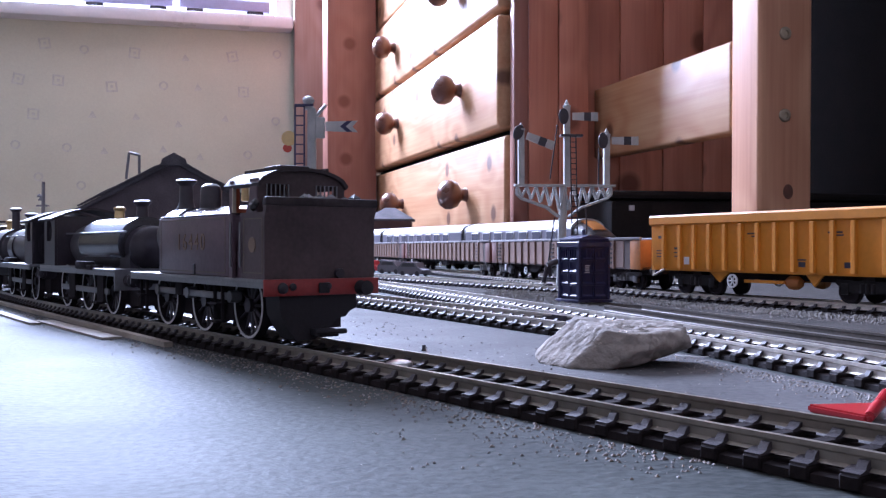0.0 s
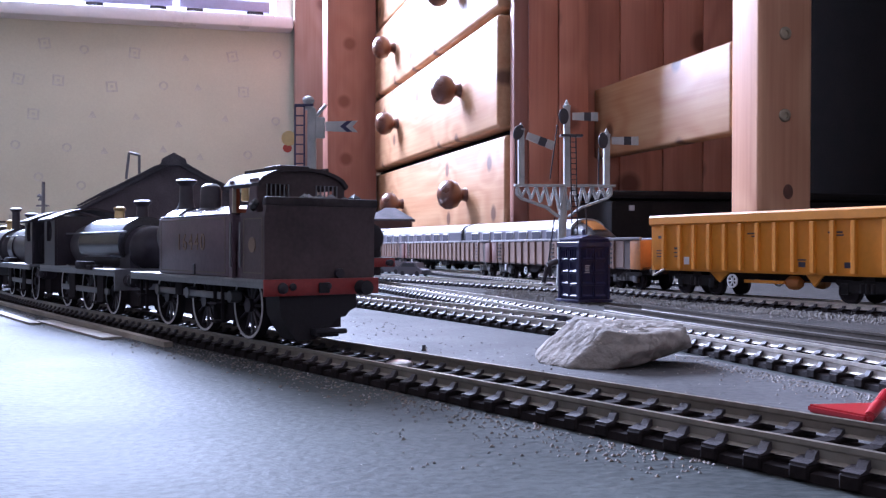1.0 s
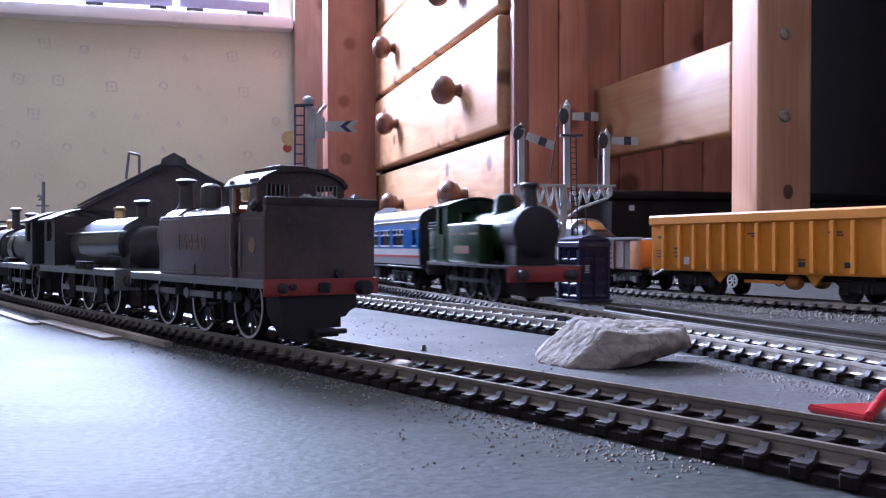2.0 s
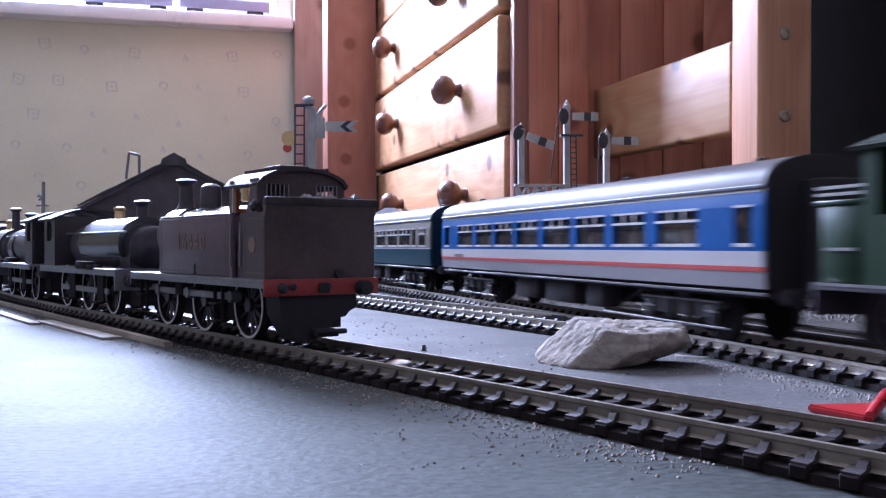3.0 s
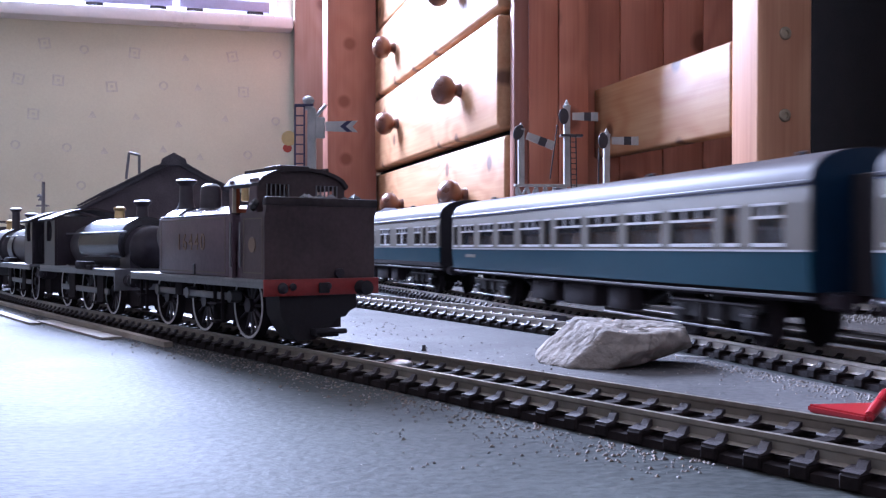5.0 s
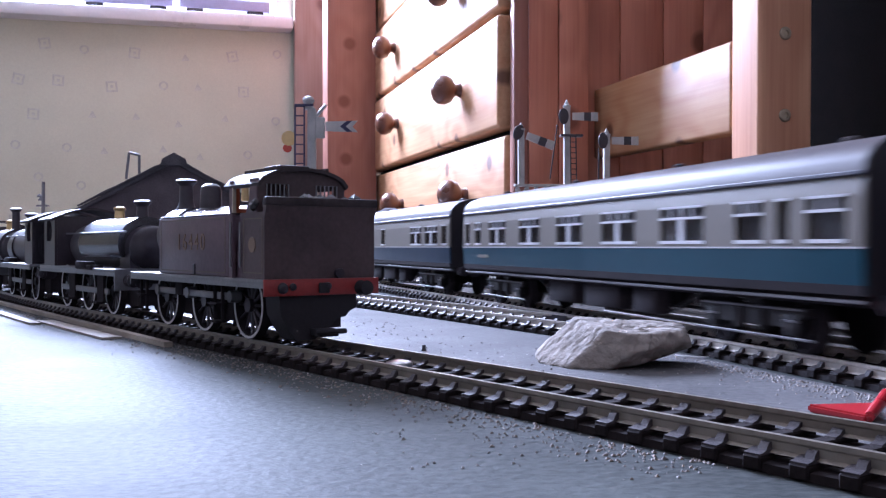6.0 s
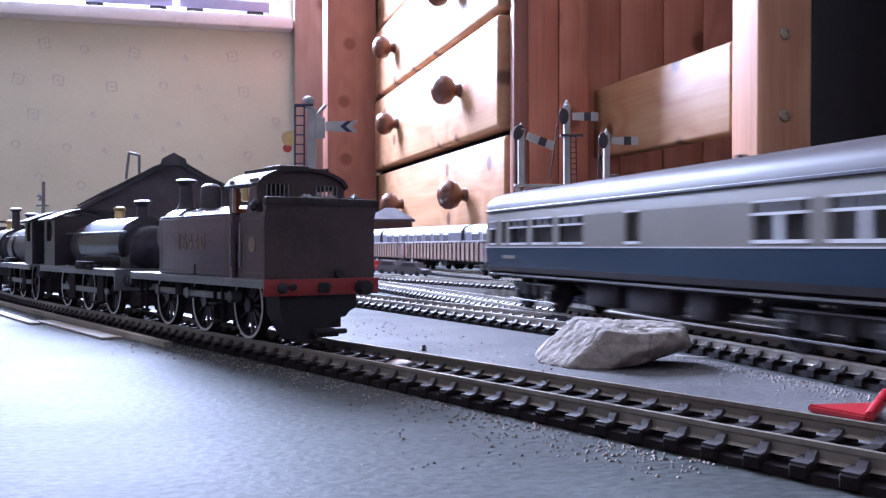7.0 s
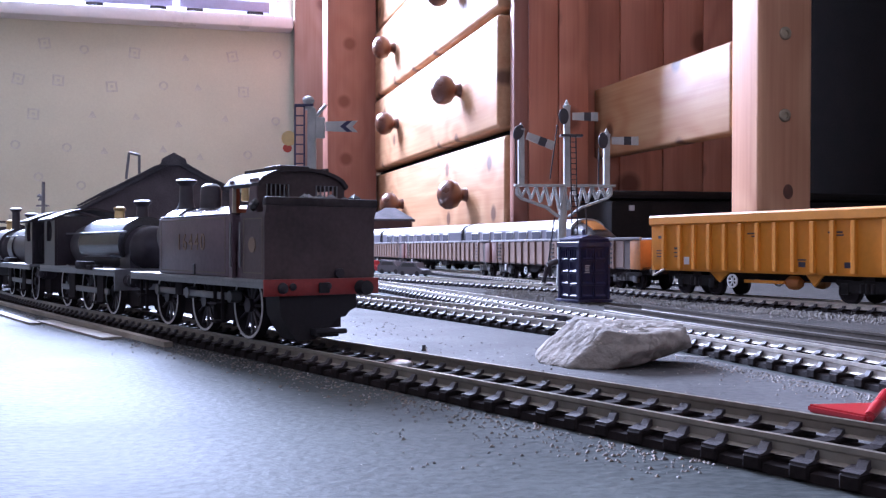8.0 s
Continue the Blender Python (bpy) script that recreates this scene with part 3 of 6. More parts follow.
def text_on(name, words, size, material, parent, m, thick=0.1, spread=1.0):
    cu = bpy.data.curves.new(name, "FONT")
    cu.body, cu.size, cu.extrude = words, size * MM, thick * MM
    cu.align_x, cu.align_y, cu.space_character = "CENTER", "CENTER", spread
    tmp = bpy.data.objects.new(name, cu)
    me = bpy.data.meshes.new_from_object(tmp)
    bpy.data.objects.remove(tmp)
    me.materials.append(material)
    ob = new(name, me)
    ob.parent = parent
    ob.matrix_basis = m
    return ob


def build_tank_engine():
    """Six-wheeled side tank engine, bunker towards the camera. x forward, y its left, z above the rail."""
    L, W = 100.0, 17.0
    back = near_point(157.0)
    c = back + NEAR_U * (L / 2)
    e = thing("tank_engine", "black model tank engine in hazed tone with a dull red buffer beam", "model locomotive",
              pose(c.x * MM, c.y * MM, RAIL * MM, 0, 0, math.degrees(math.atan2(NEAR_U.y, NEAR_U.x))), group="engines on the siding")
    r = -L / 2
    bm = B()
    box(bm, r, -r, -W, W, 16.0, 17.2, 0.2)
    box(bm, r, -r, -W, -W + 0.9, 14.9, 16.1)
    box(bm, r, -r, W - 0.9, W, 14.9, 16.1)
    part("footplate", bm, M["grey_metal"], e, "dusty grey running plate")
    for x, m in ((r - 0.8, M["red"]), (-r, M["black"])):
        bm = B()
        box(bm, x, x + 0.8, -W, W, 12.9, 17.2, 0.15)
        part("buffer_beam", bm, m, e)
    bm = B()
    box(bm, r + 2, -r - 2, -6.8, 6.8, 4, 15)
    part("chassis", bm, M["under"], e)
    # bunker with its flared top
    bm = B()
    prism(bm, [(r + 0.4, 16.6), (r + 0.4, 33), (r - 0.5, 35), (r - 0.7, 37.9), (r + 1.0, 37.9), (r + 1.3, 34.4), (r + 14.2, 34.4), (r + 14.2, 16.6)], "Y", -W + 0.7, W - 0.7)
    part("bunker", bm, M["loco_black"], e, "black coal bunker with a flared lip")
    bm = B()
    box(bm, r - 1.1, r + 0.9, -W + 0.4, W - 0.4, 36.0, 38.2, 0.4, 2)
    part("bunker_lip", bm, M["roof_black"], e, "rolled sooty lip of the bunker")
    rnd = random.Random(9)
    bm = B()
    for k in range(40):
        bmesh.ops.create_icosphere(bm, subdivisions=1, radius=rnd.uniform(1.0, 2.2), matrix=Matrix.Translation((r + rnd.uniform(2, 12), rnd.uniform(-14, 14), 36.6 + rnd.uniform(-0.8, 1.3))))
    part("coal", bm, M["black_gloss"], e, "heap of black coal", smooth=None)
    # cab: side sheets with a doorway, back sheet with two windows, roof
    for s in (-1, 1):
        y = s * (W - 1.2)
        yc = s * 12.8
        bm = B()
        box(bm, r + 13.8, r + 14.8, y - 0.5, y + 0.5, 17.2, 34.4)
        box(bm, r + 14.8, r + 20, y - s * 1.4 - 0.4, y - s * 1.4 + 0.4, 17.2, 24)
        prism(bm, [(r + 11.2, 34.4), (r + 18, 34.4), (r + 16, 38), (r + 15.2, 42), (r + 15.6, 43.6), (r + 11.2, 43.6)], "Y", yc - 0.5, yc + 0.5)
        box(bm, r + 20, r + 22, y - 0.5, y + 0.5, 16.6, 34.4)
        box(bm, r + 26.6, r + 28.4, yc - 0.5, yc + 0.5, 34.2, 43.6)
        part("cab_side", bm, M["loco_side"], e)
        bm = B()
        box(bm, r + 22, r + 75, s * W - s * 8 if s > 0 else -W + 0.5, s * W - 0.5 if s > 0 else -W + 8, 17.2, 34.2, 0.7)
        part("side_tank", bm, M["loco_side"], e, "dark maroon side tank in hazed tone with faded gold numerals")
        bm = B()
        box(bm, r + 22.5, r + 74.5, s * (W - 4.2) - 3.4, s * (W - 4.2) + 3.4, 34.3, 34.7, 0.15, 1)
        part("tank_top", bm, M["tank_top"], e, "glossy dark tank top")
        bm = B()
        tube(bm, (r + 14.6, s * (W - 0.4), 20), (r + 14.6, s * (W - 0.4), 32), 0.25, seg=8)
        tube(bm, (r + 20.6, s * (W - 0.4), 20), (r + 20.6, s * (W - 0.4), 32), 0.25, seg=8)
        part("handrail", bm, M["grey_metal"], e)
        bm = B()
        for z in (18.2, 33.2):
            box(bm, r + 24, r + 73, s * (W - 0.5) - 0.08, s * (W - 0.5) + 0.08, z, z + 0.3)
        for x in (24, 72.7):
            box(bm, r + x, r + x + 0.3, s * (W - 0.5) - 0.08, s * (W - 0.5) + 0.08, 18.5, 33.2)
        for z in (18.6, 32.6):
            box(bm, r + 1.6, r + 12.8, s * (W - 0.7) - 0.08, s * (W - 0.7) + 0.08, z, z + 0.3)
        for x in (1.6, 12.5):
            box(bm, r + x, r + x + 0.3, s * (W - 0.7) - 0.08, s * (W - 0.7) + 0.08, 18.9, 32.6)
        part("lining", bm, M["lining"], e)
        bm = B()
        box(bm, r + 45, r + 46.6, s * (W - 0.4) - 0.25, s * (W - 0.4) + 0.25, 17.4, 20.6, 0.2, 1)
        part("tank_bracket", bm, M["black"], e)
    text_on("numerals", "16440", 6.8, M["straw"], e, pose((r + 48.6) * MM, (W - 0.45) * MM, 26.6 * MM, 90, 0, 180), spread=1.32)
    bm = B()
    tube(bm, (r + 7.5, W - 0.8, 26), (r + 7.5, W - 0.5, 26), 2.0, seg=20)
    part("crest", bm, M["straw"], e, "small faded gold crest")
    def arch(y):
        return 41.8 + 4.8 * math.sqrt(max(0, 1 - (y / 13.8) ** 2))
    for x in (r + 11.0, r + 28.4):
        bm = B()
        # sheet cut in strips round two windows
        def strip(y0, y1, z0, z1f):
            prism(bm, [(y0, z0), (y1, z0), (y1, z1f(y1)), (y0, z1f(y0))], "X", x, x + 1.0)
        top = lambda y: arch(y) - 0.4
        for y0, y1 in ((-13.0, -10.6), (-4.2, 0), (0, 4.2), (10.6, 13.0)):
            strip(y0, y1, 34.3, top)
        for y0, y1 in ((-10.6, -7.4), (-7.4, -4.2), (4.2, 7.4), (7.4, 10.6)):
            strip(y0, y1, 34.3, lambda y: 36.2)
            strip(y0, y1, 42.2, top)
        part("cab_sheet", bm, M["loco_black"], e, "cab end sheet with two windows")
    for y0 in (-10.6, 4.2):
        bm = B()
        for k in range(6):
            tube(bm, (r + 10.7, y0 + k * 1.28, 36.2), (r + 10.7, y0 + k * 1.28, 42.2), 0.2, seg=6)
        part("window_bars", bm, M["grey_metal"], e, "row of thin window guard bars")
    bm = B()
    n = 18
    sec = [(-13.7 + 27.4 * i / n, 41.6 + 5.2 * math.sqrt(max(0, 1 - ((-13.7 + 27.4 * i / n) / 13.8) ** 2))) for i in range(n + 1)]
    prism(bm, sec + [(y * 0.96, z - 0.9) for y, z in reversed(sec)], "X", r + 9.6, r + 31.5)
    for y in (-7, 7):
        box(bm, r + 9.6, r + 31.5, y - 0.4, y + 0.4, 46.0, 46.9)
    box(bm, r + 15, r + 25, -4.5, 4.5, 46.6, 47.8, 0.4)
    part("cab_roof", bm, M["roof_black"], e, "arched black cab roof with ribs")
    bm = B()
    for s in (-1, 1):
        y0, y1 = (4.0, 12.2) if s > 0 else (-12.2, -4.0)
        box(bm, r + 27.4, r + 28.2, y0, y1, 30, 36.1)
        box(bm, r + 27.4, r + 28.2, y0, y1, 42.3, 43)
        box(bm, r + 27.4, r + 28.2, s * 10.7 if s > 0 else -12.2, 12.2 if s > 0 else -10.7, 36.1, 42.3)
    part("cab_front_lining", bm, M["orange"], e, "orange-red cab interior")
    # Cream strips paint the lit inner edge of the front sheet.
    for s in (-1, 1):
        bm = B()
        box(bm, r + 26.0, r + 26.5, s * 12.9 - 0.5, s * 12.9 + 0.5, 33.5, 42.6)
        part("lit_cab_edge", bm, M["cream"], e, "cream strip painting the lit edge of the cab opening")
    # boiler, smokebox, chimney, dome
    bm = B()
    tube(bm, (r + 22, 0, 29.0), (r + 84, 0, 29.0), 9.0, seg=32)
    part("boiler", bm, M["tank_top"], e)
    bm = B()
    tube(bm, (r + 84, 0, 29.0), (r + 96, 0, 29.0), 9.6, seg=32)
    box(bm, r + 84, r + 96, -8.6, 8.6, 16.6, 29)
    lathe(bm, [(9.6, 0), (8.6, 1.0), (8.2, 1.2), (7.8, 1.8), (4, 2.8), (0.2, 3.0)], (r + 96, 0, 29.0), "X", 32)
    part("smokebox", bm, M["black"], e)
    bm = B()
    lathe(bm, [(4.2, 37.6), (2.9, 39.2), (2.4, 41), (2.25, 46.2), (2.9, 46.8), (3.6, 47.4), (3.6, 48.0), (2.8, 48.4), (1.8, 48.4), (1.7, 46)], (r + 94.0, 0, 0), "Z", 24)
    part("chimney", bm, M["black"], e, "black lipped chimney")
    bm = B()
    lathe(bm, [(4.8, 36.6), (3.6, 38), (3.4, 43.4), (3.0, 44.9), (1.8, 45.8), (0.2, 46.0)], (r + 73, 0, 0), "Z", 24)
    part("dome", bm, M["black"], e, "black steam dome")
    bm = B()
    for y in (-1.5, 1.5):
        lathe(bm, [(1.2, 39), (1.0, 43.5), (1.4, 44), (0.8, 44.5)], (r + 44, y, 0), "Z", 12)
    part("safety_valves", bm, M["brass"], e)
    for s in (-1, 1):
        for x in (r + 30, r + 91):
            bm = B()
            box(bm, x, x + 0.8, s * 14.5 - 0.4, s * 14.5 + 0.4, 4.6, 15)
            box(bm, x + 5.2, x + 6, s * 14.5 - 0.4, s * 14.5 + 0.4, 4.6, 15)
            box(bm, x, x + 6, s * 15 - 1.6, s * 15 + 1.6, 4.4, 5.0)
            box(bm, x, x + 6, s * 15 - 1.6, s * 15 + 1.6, 9.4, 10.0)
            part("cab_step", bm, M["under"], e)
        bm = B()
        box(bm, r + 64, r + 70, s * 12.2 - 1, s * 12.2 + 1, 10.5, 15, 0.4)
        part("sandbox", bm, M["under"], e)
    for x in (r + 23.3, r + 54, r + 84.5):
        for s in (-1, 1):
            spoked(e, x, 9.4, s * 8.8, s)
    for s in (-1, 1):
        bm = B()
        box(bm, r + 28, r + 60, s * 12.4 - 0.4, s * 12.4 + 0.4, 10.6, 12.6, 0.2)
        box(bm, r + 61, r + 87, s * 12.4 - 0.4, s * 12.4 + 0.4, 10.6, 12.6, 0.2)
        for x in (29, 60.5, 86):
            tube(bm, (r + x, s * 10.0, 11.6), (r + x, s * 13.2, 11.6), 1.7, seg=12)
        part("coupling_rod", bm, M["grey_metal"], e, "grey steel coupling rod")
        for x in (23.3, 54, 84.5):
            bm = B()
            prism(bm, [(r + x + 6, 15), (r + x + 10, 15), (r + x + 11, 3), (r + x + 9.4, 3)], "Y", s * 9.2 - 0.5, s * 9.2 + 0.5)
            part("brake_hanger", bm, M["under"], e)
    bm = B()
    prism(bm, [(-11, 14.0), (12, 14.0), (11.5, 8.0), (9.4, 4.2), (7.0, 1.2), (1.5, 1.2), (-0.8, 3.8), (-3.8, 5.0), (-5.0, 6.4), (-7.8, 7.0), (-9.0, 8.4), (-11, 9.2)], "X", r + 1, r + 9)
    box(bm, r - 4, r + 2, -3, 3, 2.2, 4.2, 0.5)
    tube(bm, (r - 4.5, -4.5, 3.6), (r - 4.5, 4.5, 3.6), 0.7, seg=8)
    part("coupling", bm, M["gangway"], e, "black tension-lock coupling")
    for y, z, q in ((11.8, 14.9, 1.5), (9.0, 15.2, 1.0), (-1.2, 15.2, 1.1)):
        bm = B()
        lathe(bm, [(q, 0), (q * 0.9, -0.5), (q * 0.5, -0.8), (0.1, -0.8)], (r - 0.8, y, z), "X", 14)
        part("buffer_socket", bm, M["black"], e, "sooty socket of a lost buffer")
    bm = B()
    lathe(bm, [(2.0, 0), (1.5, -1.2), (1.4, -2.2), (1.0, -2.3), (1.0, -3.0), (2.0, -3.1), (1.9, -3.5), (0.2, -3.8)], (r - 0.8, -11.3, 14.6), "X", 16)
    part("buffer", bm, M["gangway"], e)
    bm = B()
    box(bm, r - 1.6, r - 0.7, -1.6, 1.6, 13.4, 16.2, 0.4)
    part("coupling_hook", bm, M["gangway"], e)
    bm = B()
    tube(bm, (r - 0.9, -5, 18.5), (r + 0.6, -5, 18.5), 1.3, seg=10)
    part("lamp_iron", bm, M["black"], e)
    buffers(e, -r + 0.8, facing=1)


def build_side_engine(s0, name, label, chimney_h, boiler_r, saddle, turn=0):
    """A six-wheeled engine on the siding behind the tank engine; turned by 180 it stands cab first."""
    L, W = 104.0, 16.5
    c = near_point(s0 + L / 2)
    d = near_point(s0 + L / 2 - 30) - near_point(s0 + L / 2 + 30)
    e = thing(name, label, "model locomotive", pose(c.x * MM, c.y * MM, RAIL * MM, 0, 0, math.degrees(math.atan2(d.y, d.x)) + turn), group="engines on the siding")
    f = L / 2
    bm = B()
    box(bm, -f, f, -W, W, 16.2, 17.5, 0.2)
    box(bm, -f, f, -W, -W + 0.8, 15.0, 16.3)
    box(bm, -f, f, W - 0.8, W, 15.0, 16.3)
    box(bm, f - 0.5, f + 0.5, -W, W, 10, 17.5)
    part("footplate", bm, M["grey_metal"], e, "dusty grey running plate")
    bm = B()
    box(bm, -f + 3, f - 3, -6.8, 6.8, 4, 15.4)
    part("chassis", bm, M["under"], e)
    bm = B()
    tube(bm, (-f + 18, 0, 26.0), (f - 20, 0, 26.0), boiler_r, seg=32)
    if saddle:
        tank = B()
        q = boiler_r + 2.0
        prism(tank, [(q * math.cos(a), 26.4 + (q - 0.4) * math.sin(a)) for a in [math.radians(-28 + 236 * i / 30) for i in range(31)]], "X", -f + 39, f - 14)
        bmesh.ops.bevel(tank, geom=[ed for ed in tank.edges if abs(ed.verts[0].co.x - ed.verts[1].co.x) < 0.01], offset=0.8, segments=2, affect="EDGES")
        part("saddle_tank", tank, M["saddle_gloss"], e, "glossy dark saddle tank over the boiler", smooth=40)
    part("boiler", bm, M["saddle"], e, "satin black boiler catching the window light")
    bm = B()
    tube(bm, (f - (13.9 if saddle else 21), 0, 25.0), (f - 8, 0, 25.0), boiler_r + (-0.4 if saddle else 0.8), seg=32)
    box(bm, f - 20, f - 9, -8, 8, 16.8, 25)
    lathe(bm, [(boiler_r - 0.5, 0), (boiler_r - 1.5, 1.4), (4, 2.8), (0.2, 3.2)], (f - 8, 0, 25.0), "X", 30)
    part("smokebox", bm, M["black"], e)
    bm = B()
    lathe(bm, [(3.2, 33.6), (2.5, 35.6), (2.15, 37.4), (2.1, chimney_h - 2.4), (2.6, chimney_h - 1.8), (3.3, chimney_h - 1.0), (3.2, chimney_h - 0.4), (2.4, chimney_h), (1.5, chimney_h)], (f - 19, 0, 0), "Z", 24)
    part("chimney", bm, M["black"], e)
    bm = B()
    lathe(bm, [(2.8, 35), (2.0, 37), (1.9, 39.8), (2.5, 40.4), (2.2, 41.4), (0.3, 41.6)], (f - 46, 0, 0), "Z", 18)
    part("safety_valve_cover", bm, M["brass"], e, "small brass safety valve cover")
    for s in (-1, 1):
        bm = B()
        y = s * (W - 2)
        box(bm, -f + 2, -f + 19, y - 0.5, y + 0.5, 16.8, 28)
        prism(bm, [(-f + 12.5, 28), (-f + 19, 28), (-f + 19, 37.6), (-f + 10.5, 37.6), (-f + 13.2, 35.6), (-f + 14.6, 32.6), (-f + 14.0, 29.6)], "Y", y - 0.5, y + 0.5)
        box(bm, -f + 2, -f + 6, y - 0.5, y + 0.5, 28, 37.6)
        part("cab_side", bm, M["black"], e)
        bm = B()
        prism(bm, [(f - 30, 16.8), (f - 26, 16.8), (f - 26, 18.6), (f - 30, 18.6)], "Y", y - 3, y + 2)
        box(bm, f - 46, f - 32, y - 3, y + 1, 16.8, 20, 0.8)
        part("sandbox", bm, M["under"], e)
        bm = B()
        tube(bm, (-f + 19, s * (boiler_r + 1.4), 31), (f - 8, s * (boiler_r + 1), 31), 0.35, seg=8)
        part("handrail", bm, M["grey_metal"], e)
        bm = B()
        box(bm, -f + 20, f - 22, s * 11.6 - 0.5, s * 11.6 + 0.5, 7.6, 9.8, 0.2)
        part("coupling_rod", bm, M["grey_metal"], e)
        for x in (-f + 20, -f + 51, f - 22):
            spoked(e, x, 9.0, s * 8.8, s)
        for x in (-f + 32, f - 34):
            bm = B()
            box(bm, x, x + 8, s * 12 - 0.5, s * 12 + 0.5, 4, 15.4)
            box(bm, x, x + 8, s * 13 - 2, s * 13 + 2, 4, 4.8)
            part("step", bm, M["under"], e)
    bm = B()
    box(bm, -f + 18, -f + 19.2, -14, 14, 16.8, 38.5)
    part("cab_front", bm, M["black"], e)
    bm = B()
    n = 16
    sec = [(-17.0 + 34.0 * i / n, 37.4 + 4.8 * math.cos(math.pi * (i / n - 0.5))) for i in range(n + 1)]
    prism(bm, sec + [(y * 0.97, z - 0.9) for y, z in reversed(sec)], "X", -f - 1, -f + 21.5)
    part("cab_roof", bm, M["roof_black"], e)
    buffers(e, f + 0.5, facing=1)
    buffers(e, -f - 0.5, facing=-1)


def build_coach(name, label, scheme):
    """A bogie coach. x towards the front of the train, z above the rail."""
    L, W = 271.0, 17.6
    h = L / 2
    e = thing(name, label, "model coach", pose(0, 0, 0), group="passenger train")
    up = scheme["lift"]
    z0, zw, zsill, zwt, zg, zt = 15.2, scheme["waist"], 25.9 + up, 35.6 + up, 40.4 + up, 48.6 + 2.1 * up
    upper, lower = M[scheme["upper"]], M[scheme["lower"]]
    wins = scheme["windows"]  # (start, end, kind) from the rear

    def tumble(z):
        return W - 0.9 * max(0, (26 - z) / 12) ** 2 - 0.9 * max(0, (z - 34) / 7) ** 2
    # one body shell: the lower side, then piers and bands round the windows
    for s in (-1, 1):
        bm = B()
        prism(bm, [(s * tumble(z0), z0), (s * tumble(19), 19), (s * tumble(zw), zw), (s * (W - 1.2), zw), (s * (W - 2.2), z0)], "X", -h, h)
        part("lower_side", bm, lower, e)
        bm = B()
        prism(bm, [(s * tumble(zw), zw), (s * tumble(zsill), zsill), (s * (W - 1.2), zsill), (s * (W - 1.2), zw)], "X", -h, h)
        prism(bm, [(s * tumble(zwt), zwt), (s * tumble(38), 38), (s * tumble(zg), zg), (s * (W - 2), zg), (s * (W - 1.2), zwt)], "X", -h, h)
        x = -h
        for a, b, kind in wins:
            prism(bm, [(s * tumble(zsill), zsill), (s * tumble(31), 31), (s * tumble(zwt), zwt), (s * (W - 1.2), zwt), (s * (W - 1.2), zsill)], "X", x, -h + a)
            x = -h + b
        prism(bm, [(s * tumble(zsill), zsill), (s * tumble(31), 31), (s * tumble(zwt), zwt), (s * (W - 1.2), zwt), (s * (W - 1.2), zsill)], "X", x, h)
        part("upper_side", bm, upper, e)
        for band in scheme["bands"]:
            bm = B()
            b0, b1, mm = band
            prism(bm, [(s * (tumble(b0) + 0.12), b0), (s * (tumble(b1) + 0.12), b1), (s * (W - 1.5), b1), (s * (W - 1.5), b0)], "X", -h, h)
            part("livery_band", bm, M[mm], e)
        for a, b, kind in wins:
            bm = B()
            box(bm, -h + a, -h + b, s * (W - 1.1) - 0.15, s * (W - 1.1) + 0.15, zsill, zwt)
            wd = part("window", bm, M["clear"], e)
            wd.visible_shadow = False
            bm = B()
            g = s * (tumble(31) - 0.1)
            lo, hi = min(g - 0.3, g + 0.3), max(g - 0.3, g + 0.3)
            if kind != "door":
                box(bm, -h + a, -h + b, lo, hi, 32.2 + up, 32.9 + up)
            if kind == "vent":
                for k in (1, 2):
                    xm = -h + a + (b - a) * k / 3
                    box(bm, xm - 0.25, xm + 0.25, lo, hi, 32.9 + up, zwt)
            if kind == "pair":
                xm = -h + (a + b) / 2
                box(bm, xm - 1.1, xm + 1.1, lo, hi, zsill, 32.2 + up)
                for q in (1, 2, 3):
                    xq = -h + a + (b - a) * q / 4
                    box(bm, xq - 0.25, xq + 0.25, lo, hi, 32.9 + up, zwt)
            box(bm, -h + a, -h + b, lo, hi, zsill - 0.45, zsill + 0.45)
            box(bm, -h + a, -h + b, lo, hi, zwt - 0.3, zwt + 0.3)
            part("window_frame", bm, M["frame"], wd)
            if scheme["lift"] and kind != "door":
                bm = B()
                box(bm, -h + a + 0.3, -h + b - 0.3, s * (W - 1.6) - 0.2, s * (W - 1.6) + 0.2, 32.9 + up, zwt - 0.3)
                part("ventilator_glass", bm, M["pale_vent"], wd, "pale pane in the top light")
    bm = B()
    n = 16
    sec = []
    for i in range(n + 1):
        t = math.pi * i / n
        sec.append((-(W - 0.4) * math.cos(t), zg - 0.2 + (zt - zg) * math.sin(t) ** 0.8))
    prism(bm, sec, "X", -h, h)
    roof = part("roof", bm, M["roof"], e, "dull grey rounded roof", smooth=50)
    bm = B()
    lathe(bm, [(1.6, 0), (1.6, 0.9), (0.6, 1.3), (0.1, 1.3)], (0, 0, 0), "Z", 10)
    vm = mesh_of("ventilator", bm, M["roof"], 40)
    for s in (-1, 1):
        bm = B()
        box(bm, -h, h, s * (W - 0.5) - 0.5, s * (W - 0.5) + 0.5, zg - 0.7, zg + 0.25, 0.15, 1)
        part("gutter", bm, M["gutter"], roof, "dark gutter strip along the roof edge")
    for k in range(7):
        ob = new("ventilator", vm)
        ob.parent = roof
        ob.matrix_basis = pose((-h + 22 + k * 38) * MM, (3 if k % 2 else -3) * MM, (zt - 0.5) * MM)
    for s in (-1, 1):
        bm = B()
        box(bm, s * h - 0.6, s * h + 0.6, -W + 1.0, W - 1.0, z0, zg)
        prism(bm, [(y * 0.98, z - 0.2) for y, z in sec], "X", s * h - 0.62, s * h + 0.62)
